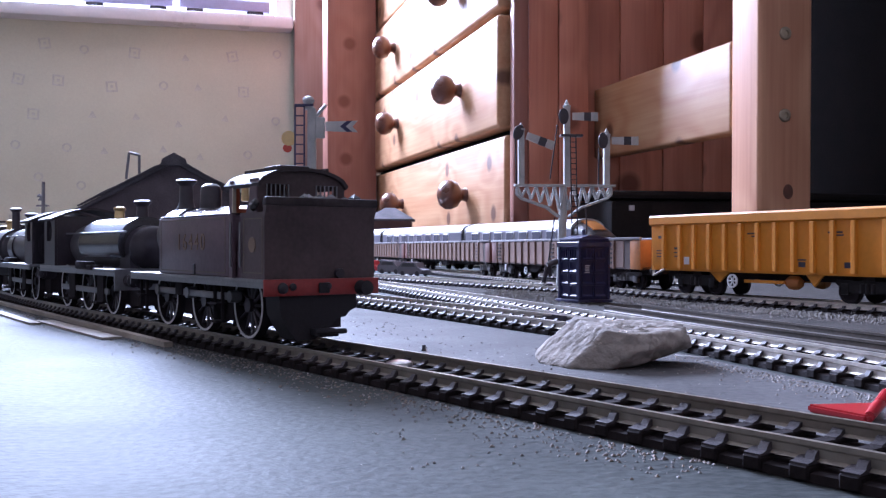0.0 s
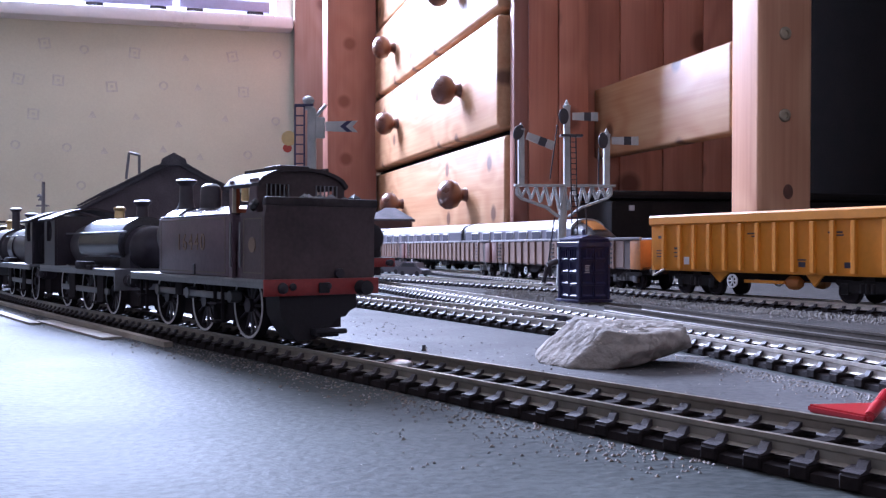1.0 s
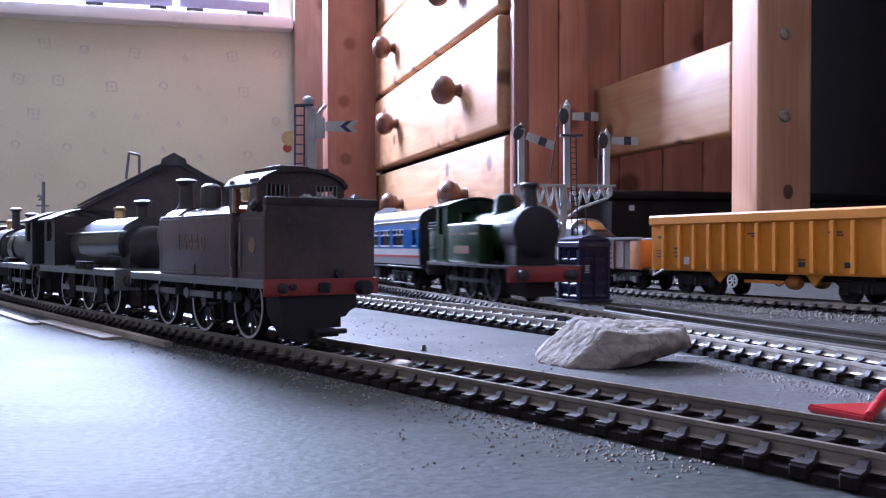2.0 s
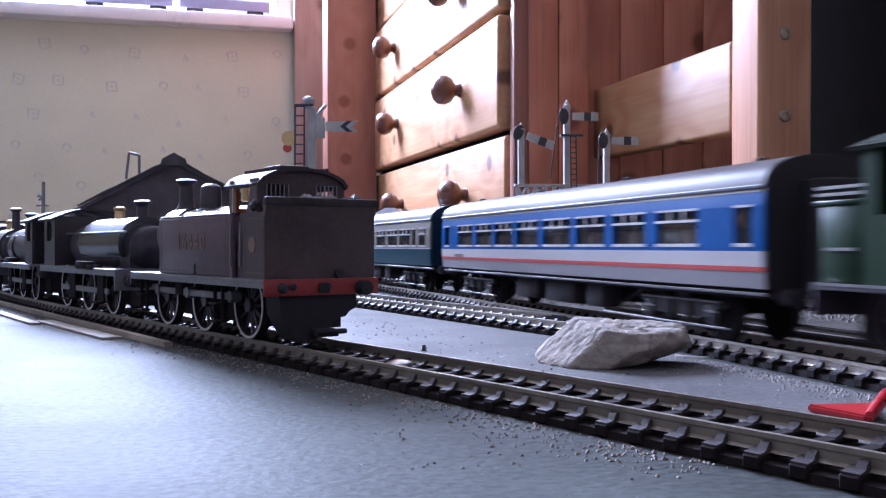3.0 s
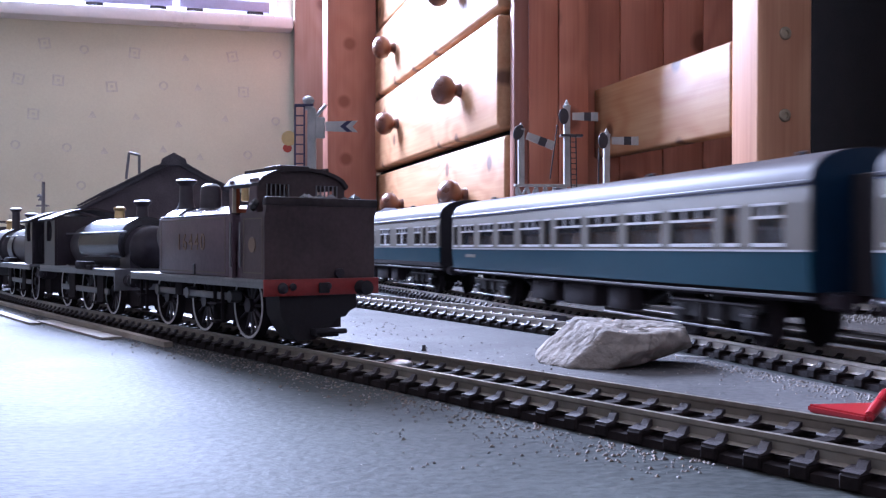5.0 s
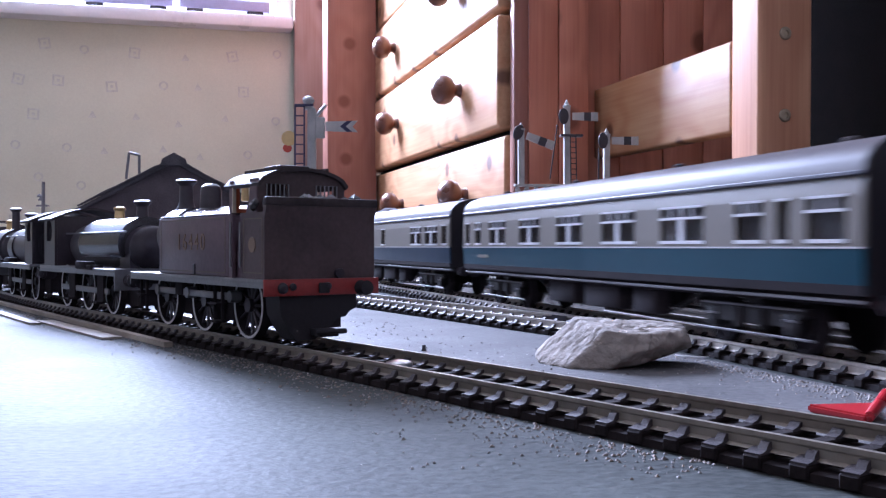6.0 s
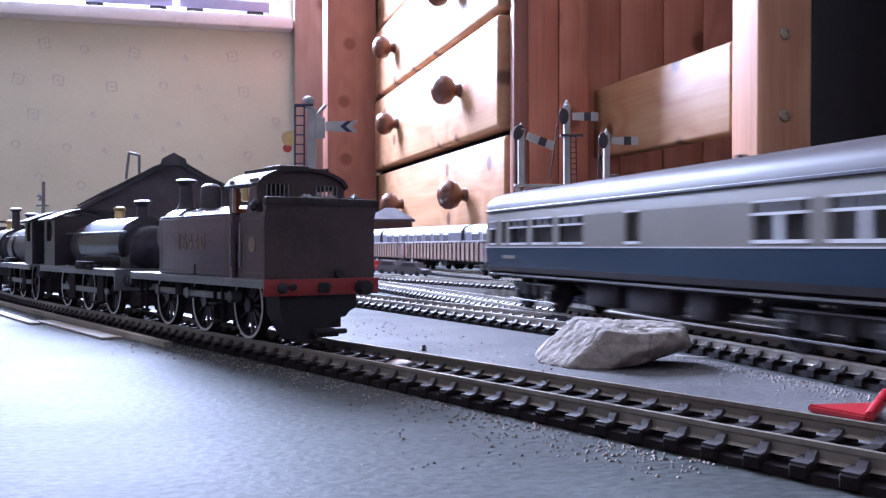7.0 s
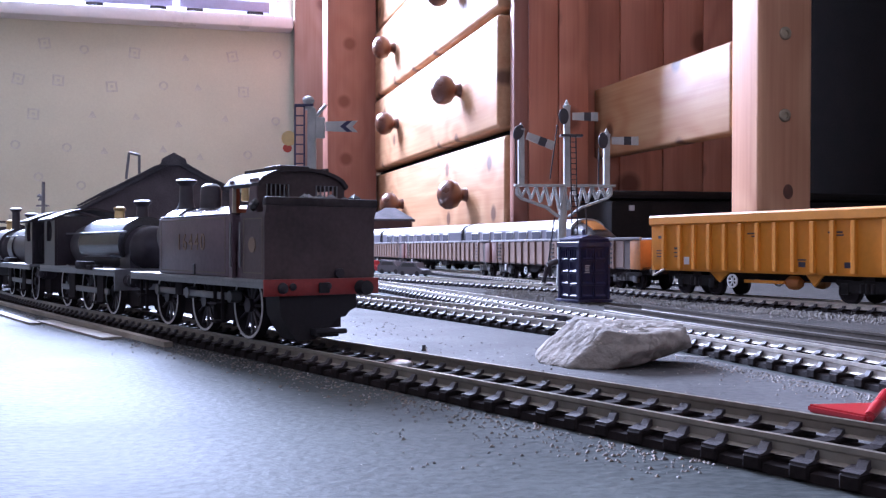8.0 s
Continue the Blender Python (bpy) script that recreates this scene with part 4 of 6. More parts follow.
        part("coach_end", bm, M[scheme["end"]], e, "dark coach end")
        bm = B()
        box(bm, min(s * h, s * (h + 8)), max(s * h, s * (h + 8)), -6.5, 6.5, 14.5, 42, 0.8)
        part("gangway", bm, M["gangway"], e, "black corridor connection")
        buffers(e, s * h, 13.2, s)
    bm = B()
    box(bm, -h + 2, h - 2, -15, 15, 15.6, 18)
    part("coach_floor", bm, M["under"], e)
    if scheme["seats"]:
        bm = B()
        box(bm, -2.2, 2.2, -15.5, -5, 18, 30.5, 0.8, 1)
        sm = mesh_of("seat", bm, M["seat"])
        for k in range(16):
            for rz in (0, 180):
                ob = new("seat", sm)
                ob.parent = e
                ob.matrix_basis = pose((-h + 22 + k * 15) * MM, 0, 0, 0, 0, rz)
    else:
        bm = B()
        box(bm, -h + 3, h - 3, -3, -2, 18, 40)
        part("corridor_partition", bm, M["seat"], e, "tan corridor partition")
    bm = B()
    box(bm, -h, h, -14.5, 14.5, 12.6, 15.2)
    part("solebar", bm, M["under"], e)
    for x0, x1 in ((-38, -14), (-6, 20), (30, 44)):
        for s in (-1, 1):
            bm = B()
            y = s * 11.5
            box(bm, x0, x1, y - 3, y + 3, 5.2, 12.6, 0.6)
            part("equipment_box", bm, M["under"], e)
    for s in (-1, 1):
        # Pale strip painting the highlight along the lower body edge.
        bm = B()
        box(bm, -h + 1, h - 1, s * (W - 1.6) - 0.5, s * (W - 1.6) + 0.5, 13.4, 14.2, 0.15, 1)
        part("glint_strip", bm, M["glint_strip"], e, "pale strip standing in for the glint along the body edge")
        bm = B()
        box(bm, -h + 22, -h + 36, s * (tumble(21) + 0.1) - 0.12, s * (tumble(21) + 0.1) + 0.12, 20.6, 22.0)
        part("running_number", bm, M["br_grey"], e, "small pale illegible number")
    bm = B()
    for s in (-1, 1):
        tube(bm, (-60, s * 9, 12.6), (-38, s * 9, 6), 0.6, seg=6)
        tube(bm, (62, s * 9, 12.6), (44, s * 9, 6), 0.6, seg=6)
        tube(bm, (-38, s * 9, 6), (44, s * 9, 6), 0.6, seg=6)
    part("truss_rods", bm, M["bogie_black"], e)
    for bx in (-90, 90):
        bm = B()
        for s in (-1, 1):
            y = s * 12.4
            prism(bm, [(bx - 22, 9.4), (bx - 14, 6.2), (bx + 14, 6.2), (bx + 22, 9.4), (bx + 22, 11), (bx - 22, 11)], "Y", y - 0.8, y + 0.8)
            for q in (-17, 17):
                box(bm, bx + q - 2.6, bx + q + 2.6, y - 1.2, y + 1.2, 4.4, 9.6, 0.4)
            for q in (-5, 5):
                tube(bm, (bx + q, y + s * 0.5, 5), (bx + q, y + s * 0.5, 10), 1.5, seg=10)
        box(bm, bx - 3, bx + 3, -12, 12, 6, 12.6)
        bg = part("bogie", bm, M["bogie_black"], e, "black bogie with leaf springs")
        for s in (-1, 1):
            # Bars painting the bright streaks on the bogie's level edges.
            bm = B()
            y = s * 13.6
            box(bm, bx - 25, bx + 25, y - 0.35, y + 0.35, 3.5, 4.1, 0.1, 1)
            box(bm, bx - 21, bx + 21, y - 0.35, y + 0.35, 10.4, 10.9, 0.1, 1)
            for q in (-17, 17):
                box(bm, bx + q - 2.4, bx + q + 2.4, y - 0.3, y + 0.3, 7.6, 8.2, 0.1, 1)
            part("step_bar", bm, M["glint_strip"], bg, "grey bar painting a glint on the bogie")
        for q in (-17, 17):
            wheel_set(bg, bx + q, 6.6)
    return e


def build_train_engine():
    L, W = 120.0, 16.8
    e = thing("green_tank_engine", "lined green model tank engine hauling the train", "model locomotive", pose(0, 0, 0), group="passenger train")
    f = L / 2
    bm = B()
    box(bm, -f, f, -W, W, 16.0, 17.4, 0.2)
    part("footplate", bm, M["black"], e)
    for s in (-1, 1):
        bm = B()
        box(bm, -f, f, s * W - 0.25, s * W + 0.25, 17.0, 17.6)
        part("footplate_edge", bm, M["steel"], e, "bright footplate edge")
    bm = B()
    box(bm, f - 0.4, f + 0.6, -W, W, 10.4, 17, 0.15)
    part("buffer_beam", bm, M["red"], e, "dull red front buffer beam")
    bm = B()
    box(bm, -f - 0.6, -f + 0.4, -W, W, 10.4, 17, 0.15)
    part("buffer_beam", bm, M["black"], e)
    bm = B()
    box(bm, -f + 3, f - 3, -6.8, 6.8, 4, 16)
    part("chassis", bm, M["under"], e)
    bm = B()
    box(bm, -f + 1, -f + 15, -W + 0.8, W - 0.8, 17.4, 34.5, 0.6)
    box(bm, -f, -f + 15, -W + 0.4, W - 0.4, 34.5, 35.6, 0.3)
    bk = part("bunker", bm, M["green"], e, "green coal bunker")
    bm = B()
    for z in (36.5, 38.0):
        for y in (-W + 0.6, W - 1.2):
            bm = B()
            box(bm, -f, -f + 15, y, y + 0.6, z, z + 0.7)
            part("coal_rail", bm, M["steel"], bk)
    for s in (-1, 1):
        y = s * (W - 1.0)
        bm = B()
        box(bm, -f + 15, -f + 19, y - 0.5, y + 0.5, 17.4, 47)
        box(bm, -f + 26, -f + 34, y - 0.5, y + 0.5, 17.4, 47)
        box(bm, -f + 19, -f + 26, y - 0.5, y + 0.5, 17.4, 32)
        part("cab_side", bm, M["green"], e)
        bm = B()
        y0, y1 = sorted((s * 8.5, s * (W - 0.6)))
        box(bm, -f + 34, -f + 82, y0, y1, 17.6, 36.0, 0.8)
        t = part("side_tank", bm, M["green"], e, "lined green side tank with a gold name panel")
        bm = B()
        y2 = s * (W - 0.55)
        box(bm, -f + 45, -f + 68, y2 - 0.12, y2 + 0.12, 22.2, 26.0)
        part("name_panel", bm, M["gold"], t, "worn gold lettering block")
        for x0, x1 in ((36, 50), (54, 61), (66, 80)):
            bm = B()
            box(bm, -f + x0, -f + x1, y2 - 0.1, y2 + 0.1, 31.2, 32.2)
            part("lining", bm, M["gold"], t, "worn gold lining")
        for x in (-f + 27.4,):
            bm = B()
            tube(bm, (x, s * (W - 0.1), 19), (x, s * (W - 0.1), 31.5), 0.4, seg=8)
            part("handrail", bm, M["steel"], e)
        bm = B()
        box(bm, -f + 3, -f + 12, y2 - 0.15, y2 + 0.3, 24.6, 25.3)
        part("lamp_bracket", bm, M["steel"], bk)
        bm = B()
        tube(bm, (-f + 35, s * (W - 1), 36.4), (-f + 82, s * (W - 1), 36.4), 0.6, seg=8)
        part("tank_beading", bm, M["steel"], t)
        for x in (-f + 22, -f + 52, -f + 84):
            spoked(e, x, 9.6, s * 8.8, s, "black")
        bm = B()
        box(bm, -f + 22, -f + 84, s * 11.4 - 0.5, s * 11.4 + 0.5, 8.6, 10.4, 0.2)
        part("coupling_rod", bm, M["bogie_black"], e)
    for x in (-f + 15, -f + 33):
        bm = B()
        box(bm, x, x + 1, -W + 1, W - 1, 17.4, 33)
        box(bm, x, x + 1, -W + 1, -10, 33, 47)
        box(bm, x, x + 1, 10, W - 1, 33, 47)
        box(bm, x, x + 1, -3, 3, 33, 47)
        box(bm, x, x + 1, -10, 10, 43, 49)
        part("cab_sheet", bm, M["green"], e)
    bm = B()
    n = 16
    sec = [(-17.4 + 34.8 * i / n, 46.4 + 4.4 * math.cos(math.pi * (i / n - 0.5))) for i in range(n + 1)]
    prism(bm, sec + [(y * 0.97, z - 0.9) for y, z in reversed(sec)], "X", -f + 12, -f + 37)
    part("cab_roof", bm, M["green_dark"], e, "dark green arched cab roof")
    bm = B()
    tube(bm, (-f + 34, 0, 32), (f - 22, 0, 32), 10.2, seg=32)
    part("boiler", bm, M["green"], e)
    bm = B()
    tube(bm, (f - 24, 0, 32), (f - 8, 0, 32), 11.2, seg=32)
    box(bm, f - 22, f - 9, -9.5, 9.5, 17.4, 32)
    lathe(bm, [(11.2, 0), (9.6, 1.3), (4, 2.8), (0.2, 3.2)], (f - 8, 0, 32), "X", 30)
    part("smokebox", bm, M["gangway"], e)
    bm = B()
    lathe(bm, [(5.4, 41.8), (3.9, 43.2), (3.3, 45), (3.1, 51.0), (3.6, 51.6), (4.3, 52.4), (4.3, 53.2), (3.6, 53.8), (2.2, 53.8)], (f - 16, 0, 0), "Z", 24)
    part("chimney", bm, M["black"], e)
    bm = B()
    lathe(bm, [(6.4, 41), (5.4, 42.6), (5.2, 47.5), (4.2, 49.6), (2.0, 50.6), (0.2, 50.8)], (f - 46, 0, 0), "Z", 24)
    part("dome", bm, M["green_dark"], e)
    bm = B()
    for s in (-1, 1):
        tube(bm, (-f + 60, s * 11, 36), (f - 9, s * 11.8, 36), 0.4, seg=8)
    part("handrail", bm, M["steel"], e)
    buffers(e, f + 0.6, facing=1)
    buffers(e, -f - 0.6, facing=-1)
    return e


# ---- the moving train ----
# distance run: rear of the first coach past the mark, in millimetres, by seconds
RUN_T = (0.0, 0.8, 1.5, 1.7, 2.8, 3.0, 3.5, 4.0, 4.5, 6.0, 6.5, 7.0, 7.5, 8.0)
RUN_S = (-1395, -1147, -930, -864, -514, -450, -298, -143, 2, 465, 618, 791, 958, 1130)
RUN = np.polyfit(RUN_T, RUN_S, 5)
SLIP = [b - float(np.polyval(RUN, a)) for a, b in zip(RUN_T, RUN_S)]


def run(t):
    return float(np.polyval(RUN, t) + np.interp(t, RUN_T, SLIP))


def vehicle_rows(offset, base, frontward=True):
    """offset: how far the middle of the vehicle runs behind the rear of the first coach; base: half its wheelbase."""
    rows = []
    for i in range(33):
        t = i * 0.25
        s = -run(t) + offset
        p, q = on_line(s - base), on_line(s + base)
        c, d = (p + q) / 2, p - q
        rows.append((t, pose(c.x * MM, c.y * MM, RAIL * MM, 0, 0, math.degrees(math.atan2(d.y, d.x)))))
    return rows


OPEN_WINS = [(3, 9, "door"), (15, 34, "vent"), (42, 60.5, "vent"), (67.5, 86, "vent"), (93.5, 114, "vent"), (117.5, 124.5, "door"), (129.5, 151, "vent"), (156.5, 179, "vent"), (184, 206, "vent"), (210.5, 233, "vent"), (237, 244, "door"), (250, 262, "vent")]
NSE_WINS = [(5, 13, "door"), (27, 49.5, "vent"), (54.3, 76, "vent"), (80, 102, "vent"), (106.3, 129, "vent"), (134.2, 159, "vent"), (163.5, 186, "vent"), (192, 213, "vent"), (219.7, 242, "vent"), (259, 266.5, "door")]
COMP_WINS = [(4, 10, "door"), (18, 26, "vent"), (38, 58, "pair"), (74.5, 96, "pair"), (112.5, 134, "pair"), (149.5, 172.5, "pair"), (188, 211, "pair"), (225.5, 237, "vent"), (242, 247, "door"), (253, 266, "vent")]
BRAKE_WINS = [(6, 13.5, "vent"), (21, 25.5, "door"), (30, 50, "vent"), (56, 76, "vent"), (81.5, 102.5, "vent"), (134, 143, "door"), (201, 222, "pair"), (229, 251, "pair"), (258, 266, "door")]

SCHEMES = {
    "nse": dict(end="gangway", upper="nse_blue", lower="nse_grey", waist=24.2, seats=True, lift=0.0, bands=[(20.6, 24.4, "nse_white"), (19.4, 20.6, "nse_red"), (38.9, 40.5, "br_grey")], windows=NSE_WINS),
    # The police_blue band below each roof paints the cantrail shadow.
    "open": dict(end="br_blue_dark", upper="br_grey", lower="br_blue", waist=24.6, seats=True, lift=0.0, bands=[(24.3, 24.8, "nse_white"), (39.2, 40.6, "police_blue")], windows=OPEN_WINS),
    "comp": dict(end="gangway", upper="br_grey", lower="br_blue", waist=25.4, seats=False, lift=0.8, bands=[(25.1, 25.5, "nse_white"), (40.4, 41.4, "police_blue"), (15.2, 17.4, "under")], windows=COMP_WINS),
    "brake": dict(end="gangway", upper="br_grey", lower="br_blue_dark", waist=25.4, seats=False, lift=0.8, bands=[(25.1, 25.5, "nse_white"), (40.4, 41.4, "police_blue"), (15.2, 17.2, "under")], windows=BRAKE_WINS),
}
TRAIN = []


def build_train():
    TRAIN.append((build_train_engine(), -273 - 18 - 60, 30))
    kinds = [("blue and white coach with a red stripe and ribbon windows", "nse"), ("blue and grey open saloon coach with large windows", "open"),
             ("blue and grey open saloon coach with large windows", "open"), ("blue and grey compartment coach", "comp"), ("blue and grey brake coach at the tail", "brake")]
    for k, (label, scheme) in enumerate(kinds):
        TRAIN.append((build_coach("passenger_coach", label, SCHEMES[scheme]), -136.5 + k * 293.5, 90))


# ---- standing stock ----
def bogie_frame(e, bx, w=11.5, look_mat="bogie"):
    bm = B()
    for s in (-1, 1):
        y = s * w
        prism(bm, [(bx - 17, 8.6), (bx - 9, 5.0), (bx + 9, 5.0), (bx + 17, 8.6), (bx + 17, 10.4), (bx - 17, 10.4)], "Y", y - 0.8, y + 0.8)
        for q in (-12, 12):
            box(bm, bx + q - 2.2, bx + q + 2.2, y - 1.2, y + 1.2, 4.0, 9.0, 0.4)
        for q in (-3, 0, 3):
            tube(bm, (bx + q, y + s * 0.6, 4.8), (bx + q, y + s * 0.6, 9.2), 1.1, seg=8)
    box(bm, bx - 3, bx + 3, -w, w, 5, 12)
    bg = part("bogie", bm, M[look_mat], e, "cast bogie with coil springs")
    for q in (-12, 12):
        wheel_set(bg, bx + q, 5.6)


def far_pose(s_mm, base):
    acc = [0.0]
    for a, b in zip(FAR_LINE, FAR_LINE[1:]):
        acc.append(acc[-1] + (b - a).length)
    def at(s):
        return Vector((float(np.interp(s, acc, [p.x for p in FAR_LINE])), float(np.interp(s, acc, [p.y for p in FAR_LINE]))))
    p, q = at(s_mm - base), at(s_mm + base)
    c, d = (p + q) / 2, p - q
    return pose(c.x * MM, c.y * MM, RAIL * MM, 0, 0, math.degrees(math.atan2(d.y, d.x)))


def build_yellow_wagon():
    e = thing("ballast_wagon", "yellow ribbed bogie ballast wagon standing on the siding", "model wagon", far_pose(172, 54), group="wagons on the siding")
    L, W = 167.0, 17.0
    h = L / 2
    bm = B()
    z0, z1 = 12.4, 37.5
    for s in (-1, 1):
        prism(bm, [(s * (W - 2.0), z0), (s * (W - 0.9), z0 + 3), (s * (W - 0.9), z1), (s * (W - 2.4), z1), (s * (W - 3.4), z0)], "X", -h, h)
        prism(bm, [(s * W, z1 - 0.2), (s * (W + 0.9), z1 + 0.6), (s * (W + 0.9), z1 + 4.4), (s * W, z1 + 5.4), (s * (W - 2.4), z1 + 5.4), (s * (W - 2.4), z1 - 0.2)], "X", -h - 1, h + 1)
    for s in (-1, 1):
        box(bm, s * h - 1, s * h + 1, -W + 1, W - 1, z0, z1 + 4)
    box(bm, -h, h, -W + 2, W - 2, z0, z0 + 1.5)
    body = part("body", bm, M["yellow"], e, "yellow steel body with a thick rolled rim")
    rib = B()
    prism(rib, [(-1.5, 0), (1.5, 0), (1.1, 1.8), (-1.1, 1.8)], "Z", 13.4, z1 - 0.3)
    bmesh.ops.bevel(rib, geom=[ed for ed in rib.edges], offset=0.25, segments=1, affect="EDGES")
    rm = mesh_of("rib", rib, M["yellow"])
    for x in [-73.1, 69.6] + [-59.7 + 11.33 * k for k in range(11)]:
        for s in (-1, 1):
            ob = new("rib", rm)
            ob.parent = body
            ob.matrix_basis = pose(x * MM, s * (W - 1.0) * MM, 0, 0, 0, 0 if s > 0 else 180)
    for x, z, w, hh in ((-76, 30, 5, 1.6), (-77, 23, 6, 0.6), (-77, 21.4, 6, 0.6), (-77, 19.8, 5, 0.6), (-63, 24, 4, 1.2), (-63, 22, 5, 0.6), (-63, 20, 4, 0.6), (-8, 31.6, 5, 0.8), (-6.5, 30.3, 3, 0.7), (43, 31.6, 8, 0.8), (45, 30.3, 5, 0.7), (24, 19, 5, 0.7), (24, 16, 4, 2.4), (50, 16, 4, 2.6)):
        for s in (-1, 1):
            y = s * (W - 0.85)
            bm = B()
            box(bm, x - w / 2, x + w / 2, y - 0.1, y + 0.1, z, z + hh)
            part("marking", bm, M["gutter"], body, "small dark illegible marking")
    for s in (-1, 1):
        bm = B()
        box(bm, -57, -53, s * (W - 0.9) - 0.25, s * (W - 0.9) + 0.25, 16, 20)
        part("label_plate", bm, M["white_ink"], body, "white data plate")
        bm = B()
        hoop(bm, (-21, 8.2), 2.7, 3.5, s * 16 - 0.4, s * 16 + 0.4)
        for a in (0, 1, 2):
            d = Vector((math.cos(a * 1.047), 0, math.sin(a * 1.047))) * 3.1
            tube(bm, Vector((-21, s * 16, 8.2)) - d, Vector((-21, s * 16, 8.2)) + d, 0.4, seg=6)
        part("brake_wheel", bm, M["white_ink"], e, "white spoked handbrake wheel")
        bm = B()
        prism(bm, [(-40, 12.4), (-26, 12.4), (-33, 7)], "Y", s * 13 - 0.6, s * 13 + 0.6)
        prism(bm, [(24, 12.4), (34, 12.4), (29, 7)], "Y", s * 13 - 0.6, s * 13 + 0.6)
        box(bm, -16, 10, s * 12 - 1, s * 12 + 1, 7.5, 9)
        part("underframe_gusset", bm, M["yellow"], e)
        bm = B()
        lathe(bm, [(0.3, -4.6), (2.2, -4.0), (3.2, -2.2), (3.4, 0), (3.2, 2.2), (2.2, 4.0), (0.3, 4.6)], (13, s * 9, 8.2), "X", 18)
        part("air_tank", bm, M["tank_orange"], e, "round orange air reservoir")
        bm = B()
        tube(bm, (-h - 0.5, s * (W - 2), 12.5), (-h - 0.5, s * (W - 2), 9.4), 0.6, seg=6)
        tube(bm, (-h - 0.5, s * (W - 2), 9.4), (-h + 10, s * (W - 1), 13.2), 0.6, seg=6)
        part("step_bar", bm, M["cream"], e)
    bm = B()
    box(bm, -h + 2, h - 2, -6, 6, 9, 12.4)
    part("centre_sill", bm, M["under"], e)
    for bx in (-52, 57):
        bogie_frame(e, bx, look_mat="bogie_black")
    buffers(e, h, 11.5, 1)
    buffers(e, -h, 11.5, -1)


def build_brown_wagon(s_mm, L, label, end="wagon_dark"):
    e = thing("open_wagon", label, "model wagon", far_pose(s_mm, L * 0.32), group="wagons on the siding")
    W, h = 16.5, L / 2
    bm = B()
    z0, z1 = 12.0, 29.5
    for s in (-1, 1):
        box(bm, -h + 9, h - 9, s * (W - 1.4) - 0.5, s * (W - 1.4) + 0.5, z0, z1)
        box(bm, -h + 9, h - 9, s * (W - 0.9) - 0.5, s * (W - 0.9) + 0.5, z1 - 0.4, z1)
    box(bm, -h, h, -W + 2, W - 2, z0, z0 + 1.5)
    body = part("body", bm, M["wagon_brown"], e, "dusty brown ribbed wagon body")
    for s in (-1, 1):
        bm = B()
        box(bm, -h, h, s * (W - 0.9) - 0.9, s * (W - 0.9) + 0.9, z1, z1 + 1.6, 0.3)
        part("rim", bm, M["nse_grey"], body, "pale grey rim")
        bm = B()
        box(bm, s * (h - 6) - 6, s * (h - 6) + 6, -W + 0.6, W - 0.6, z0, z1, 0.4)
        part("end_platform", bm, M[end], e, "dark end panel")
    rib = B()
    box(rib, -5.3, 5.3, -0.5, 0.3, z0 + 0.8, z1, 0.3, 1)
    box(rib, 5.5, 7.2, -0.5, 1.3, z0, z1, 0.3, 1)
    rm = mesh_of("panel", rib, M["wagon_rib"])
    n = int((L - 28) / 14.4)
    for k in range(n):
        for s in (-1, 1):
            ob = new("panel", rm)
            ob.parent = body
            ob.matrix_basis = pose((-h + 20 + k * 14.4) * MM, s * (W - 0.9) * MM, 0, 0, 0, 0 if s > 0 else 180)
    for s in (-1, 1):
        y = s * (W - 0.3)
        for xo in (-h + 20, h - 34):
            bm = B()
            for q in range(5):
                box(bm, xo - 3.6, xo + 3.6, y - 0.5, y + 0.5, z0 + 3.2 + q * 2.8, z0 + 4.4 + q * 2.8)
            part("louvre", bm, M["wagon_brown"], body, "dark louvre slats")
        bm = B()
        box(bm, -h + 33.5, -h + 37, y - 0.3, y + 0.3, 6.5, 11.5, 0.2, 1)
        part("label_plate", bm, M["white_ink"], e, "small white data plate")
    bm = B()
    box(bm, -h, h, -10, 10, 9.5, 12)
    for s in (-1, 1):
        prism(bm, [(-22, 12), (22, 12), (12, 7), (-12, 7)], "Y", s * 12 - 0.6, s * 12 + 0.6)
    part("underframe", bm, M["under"], e)
    for s in (-1, 1):
        bm = B()
        hoop(bm, (-8, 7.5), 2.2, 3.0, s * 14 - 0.4, s * 14 + 0.4)
        tube(bm, (-10.8, s * 14, 7.5), (-5.2, s * 14, 7.5), 0.4, seg=6)
        part("brake_wheel", bm, M["white_ink"], e, "white handbrake wheel")
    for bx in (-h + 24, h - 24):
        bogie_frame(e, bx)


